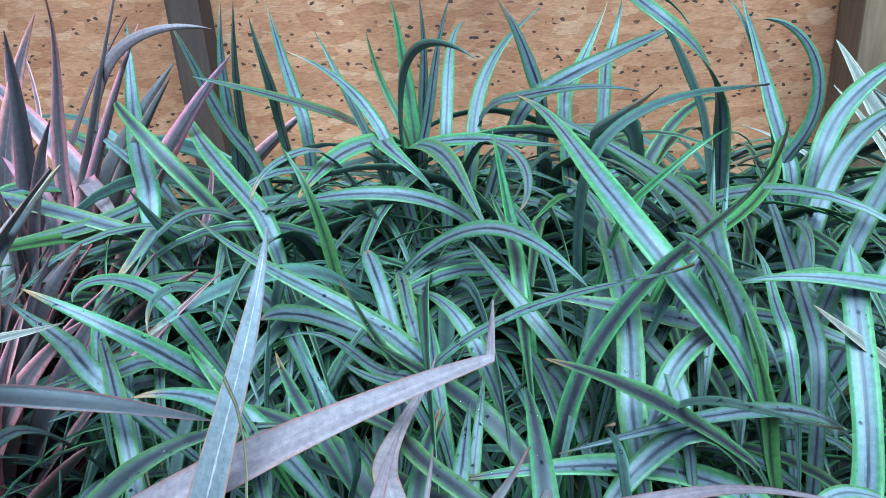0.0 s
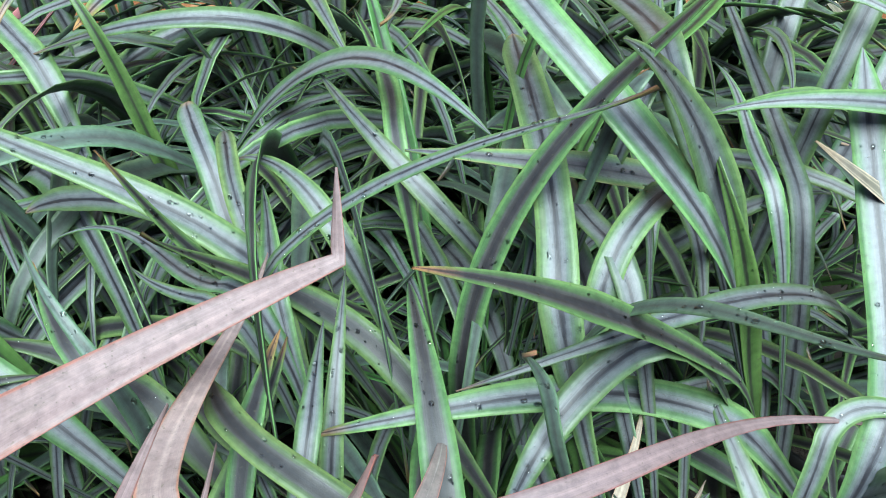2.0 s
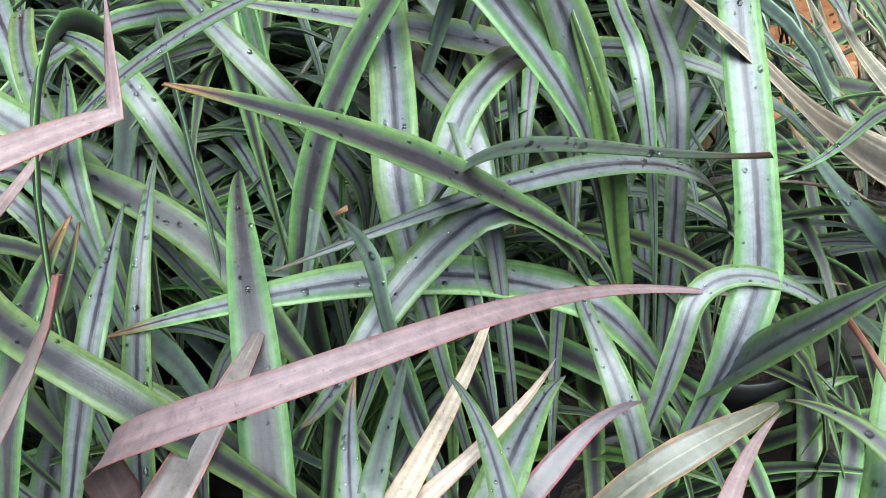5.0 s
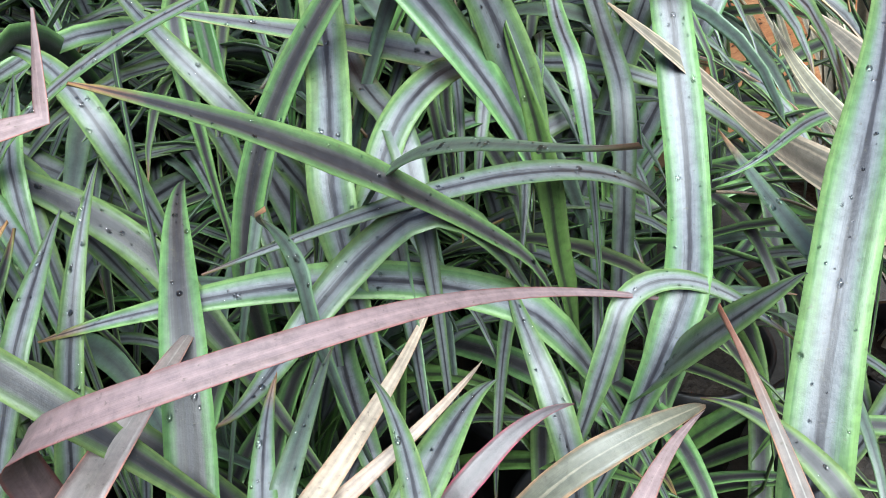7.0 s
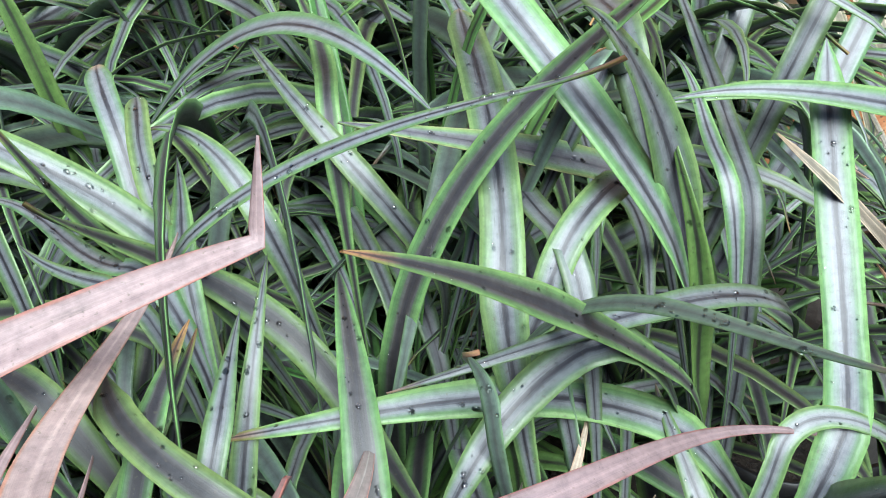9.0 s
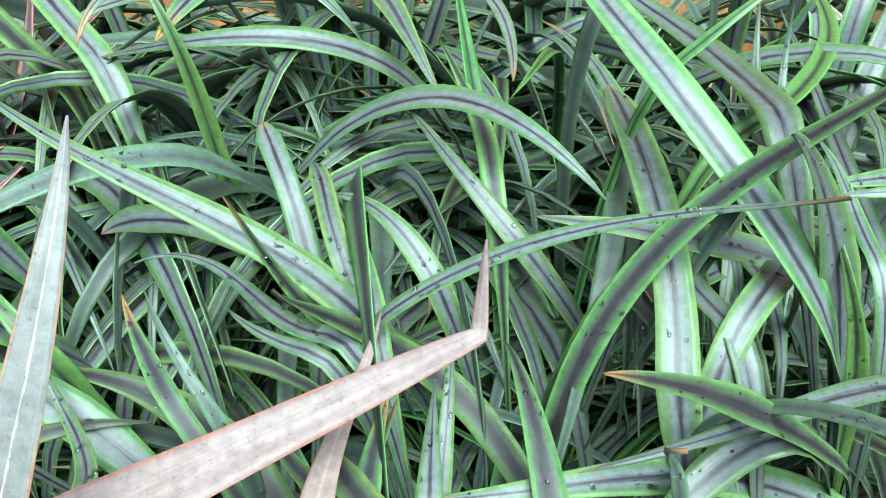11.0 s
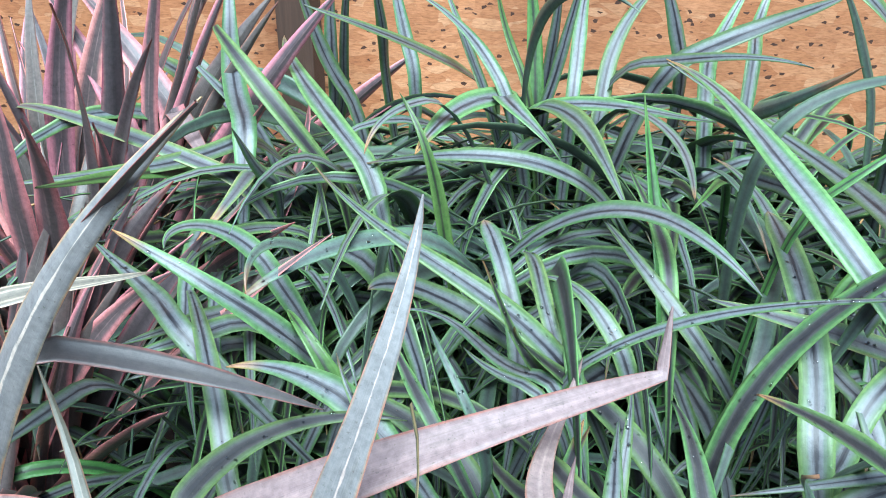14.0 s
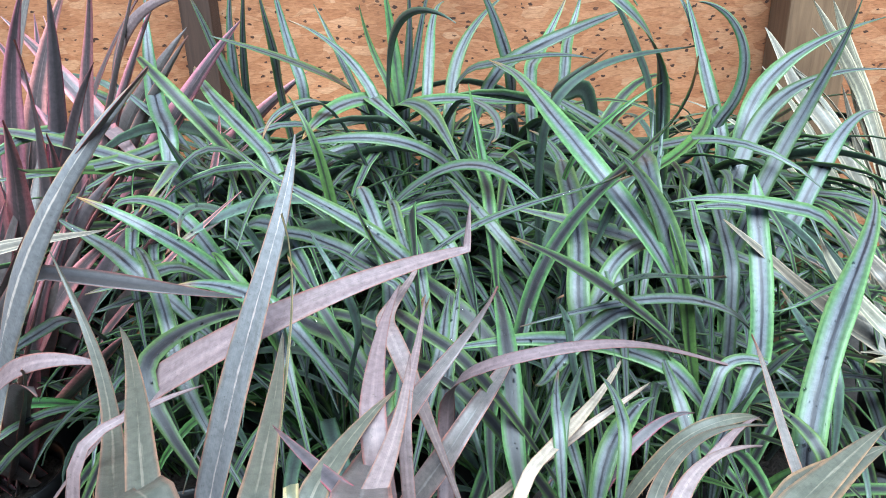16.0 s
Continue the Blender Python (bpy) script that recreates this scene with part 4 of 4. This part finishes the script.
leaf(FLAXES[5], "k", (-0.047, 0.250, 0.639), (1.616, -0.175, -0.072), (0.014, -0.016, -0.014), 0.177, 0.0182, 4, tip=0.9)
leaf(FLAXES[5], "k", (-0.025, 0.267, 0.640), (1.459, 0.051, 0.022), (-0.004, 0.005, 0.004), 0.137, 0.0091, 4, tip=0.9)
leaf(FLAXES[3], "r", (-0.053, 0.166, 0.640), (2.279, -0.031, -0.014), (-0.007, 0.008, 0.008), 0.086, 0.0165, -12, tip=0.9)
leaf(FLAXES[0], "k", (-0.041, 0.165, 0.641), (1.361, 0.153, 0.063), (-0.017, 0.021, 0.018), 0.146, 0.0169, 6, tip=0.9)
leaf(FLAXES[0], "o", (-0.073, 0.177, 0.639), (1.251, -0.147, -0.069), (0.041, -0.047, -0.046), 0.100, 0.0203, 14, tip=0.9)
leaf(FLAXES[2], "k", (-0.215, 0.235, 0.639), (0.809, -0.126, -0.056), (0.068, -0.084, -0.075), 0.069, 0.0105, 26, tip=0.9)
leaf(FLAXES[3], "o", (0.188, 0.153, 0.640), (0.699, -0.034, -0.015), (0.006, -0.007, -0.007), 0.099, 0.0256, 9, tip=0.9)
leaf(FLAXES[3], "o", (0.113, 0.163, 0.637), (1.089, -0.763, -0.308), (0.150, -0.177, -0.151), 0.107, 0.0118, 12, tip=0.9)
leaf(FLAXES[3], "k", (0.129, 0.166, 0.638), (0.954, -0.619, -0.253), (0.130, -0.158, -0.134), 0.069, 0.0136, 13, tip=0.9)
leaf(FLAXES[4], "p", (0.005, 0.385, 0.501), (0.762, 0.282, 0.583), (0.669, -0.620, -0.703), 0.148, 0.0233, 13, tip=0.9)
leaf(STRAPS[14], "v", (0.233, 0.726, 0.616), (0.339, 2.805, -2.266), (0.369, -1.196, 0.761), 0.410, 0.0164, 3, rise=5, fold=0.5)
leaf(FLAXES[1], "k", (-0.048, 0.416, 0.602), (1.819, -1.531, 1.069), (-0.289, 0.335, 0.208), 0.174, 0.0170, 3, tip=0.7, rise=5)
leaf(STRAPS[25], "g", (0.173, 0.578, 0.580), (1.825, -0.594, 0.379), (-0.087, 0.488, 0.120), 0.220, 0.0165, -8, rise=5, drops=28)
leaf(STRAPS[6], "g", (-0.304, 0.740, 0.559), (2.738, 1.790, 0.613), (0.916, -0.643, -0.525), 0.143, 0.0215, -35, rise=5)
leaf(STRAPS[17], "gy", (-0.353, 0.838, 0.615), (-1.554, -0.382, -0.153), (-0.043, -0.399, -0.162), 0.114, 0.0159, -17, rise=5)
leaf(STRAPS[7], "g", (-0.392, 0.918, 0.621), (-2.131, -0.607, 0.190), (-0.127, 0.658, -0.520), 0.244, 0.0223, -32, rise=5)
leaf(STRAPS[16], "gy", (-0.388, 0.863, 0.605), (3.105, -0.611, -0.279), (0.364, -0.498, -0.307), 0.393, 0.0214, -23, rise=5)
leaf(STRAPS[22], "g", (-0.350, 0.620, 0.580), (2.253, 0.693, -0.434), (0.071, -0.070, 0.275), 0.147, 0.0207, -11, rise=5, drops=19)
leaf(STRAPS[14], "g", (0.160, 0.690, 0.581), (1.416, 0.854, -0.384), (0.429, -0.113, -0.461), 0.232, 0.0168, -13, rise=5)
leaf(STRAPS[14], "g", (0.010, 0.641, 0.573), (2.161, 0.168, 0.327), (0.581, -0.419, -0.689), 0.102, 0.0168, -17, rise=5, drops=13)
leaf(STRAPS[15], "g", (-0.025, 0.610, 0.574), (1.644, 0.069, 0.030), (0.237, 0.016, -0.110), 0.064, 0.0137, -2, rise=5, drops=8)
leaf(STRAPS[14], "gd", (0.058, 0.720, 0.602), (1.533, 0.512, -0.190), (0.117, 0.081, 0.141), 0.152, 0.0155, -9, rise=5)
leaf(STRAPS[14], "g", (0.230, 0.681, 0.631), (1.213, 0.059, 0.081), (-0.432, 1.310, 0.158), 0.192, 0.0125, -6, rise=5)
leaf(STRAPS[14], "gr", (0.215, 0.643, 0.649), (0.968, 0.470, -0.104), (-0.884, 2.437, -0.208), 0.200, 0.0116, -4, rise=5, drops=26)
leaf(STRAPS[15], "g", (-0.063, 0.580, 0.569), (2.758, -0.349, -0.139), (0.022, 0.145, 0.051), 0.057, 0.0115, -17, rise=5, drops=7)
leaf(STRAPS[23], "g", (-0.001, 0.493, 0.549), (1.465, -0.025, -0.012), (0.216, 0.025, -0.095), 0.065, 0.0132, 1, rise=5, drops=8)
leaf(STRAPS[23], "gd", (-0.031, 0.501, 0.550), (1.386, -0.089, -0.041), (0.219, 0.015, -0.102), 0.056, 0.0145, 5, rise=5, drops=7)
leaf(STRAPS[23], "g", (-0.159, 0.496, 0.570), (1.739, 1.313, -0.954), (-0.356, 0.926, 0.426), 0.095, 0.0112, -1, rise=5, drops=12)
leaf(STRAPS[15], "gd", (-0.137, 0.561, 0.563), (2.128, -0.122, -0.057), (0.204, 0.024, -0.089), 0.075, 0.0125, -3, rise=5, drops=9)
leaf(STRAPS[9], "g", (0.421, 0.552, 0.558), (-2.950, 1.423, -1.535), (0.199, -0.985, 0.714), 0.104, 0.0097, -13, rise=5, drops=13)
leaf(STRIPED[0], "e", (0.422, 0.488, 0.549), (1.756, -0.202, -0.253), (0.193, 0.003, 0.035), 0.151, 0.0174, -21, rise=5)

# the lesser leaves beneath; their many dark-banded kinds stand in for canopy shade
for i, ob in enumerate(STRAPS):
    back = ob.location.y > 0.9
    edge = ob.location.x > 0.4 and ob.location.y < 0.8
    fill(ob, ("g", "g", "gd", "gd", "gd", "gr", "v") if ob.location.y > 0.6 else ("gd", "gd", "v", "g"), 8 if edge else 33 if ob.location.y > 0.6 else 6, 100 + i, 48, 87, (0.30, 0.56), (0.013, 0.022), top=0.31 if back else 0.235 if ob.location.y > 0.6 else 0.19, bends=(80, 170))
    if ob.location.y > 0.68:
        fill(ob, ("g", "g", "gd", "gr"), 74 if back else 4 if edge else 15, 600 + i, 62, 88, (0.44, 0.68), (0.014, 0.021), top=0.375 if back else 0.285, bends=(120, 210))
    if back:
        fill(ob, ("g", "g", "gr", "gd"), 26, 800 + i, 62, 88, (0.5, 0.78), (0.018, 0.028), top=0.48, bends=(110, 190), twist=40)
for i, ob in enumerate(FLAXES):
    fill(ob, ("p", "o", "k", "w"), 6, 200 + i, 60, 88, (0.2, 0.32), (0.015, 0.026), top=0.44, slope=0)
for i, ob in enumerate(PINKS):
    fill(ob, ("b", "b", "b", "p", "r"), 78, 300 + i, 44, 88, (0.4, 0.72), (0.026, 0.044), top=0.9 if i == 0 else 0.64, slope=0, bends=(8, 40), twist=65)
for i, ob in enumerate(STRIPED):
    fill(ob, ("e", "e", "c"), 34, 400 + i, 55, 88, (0.35, 0.65), (0.012, 0.028), top=0.85 if i == 0 else 0.5, slope=0, bends=(15, 60))
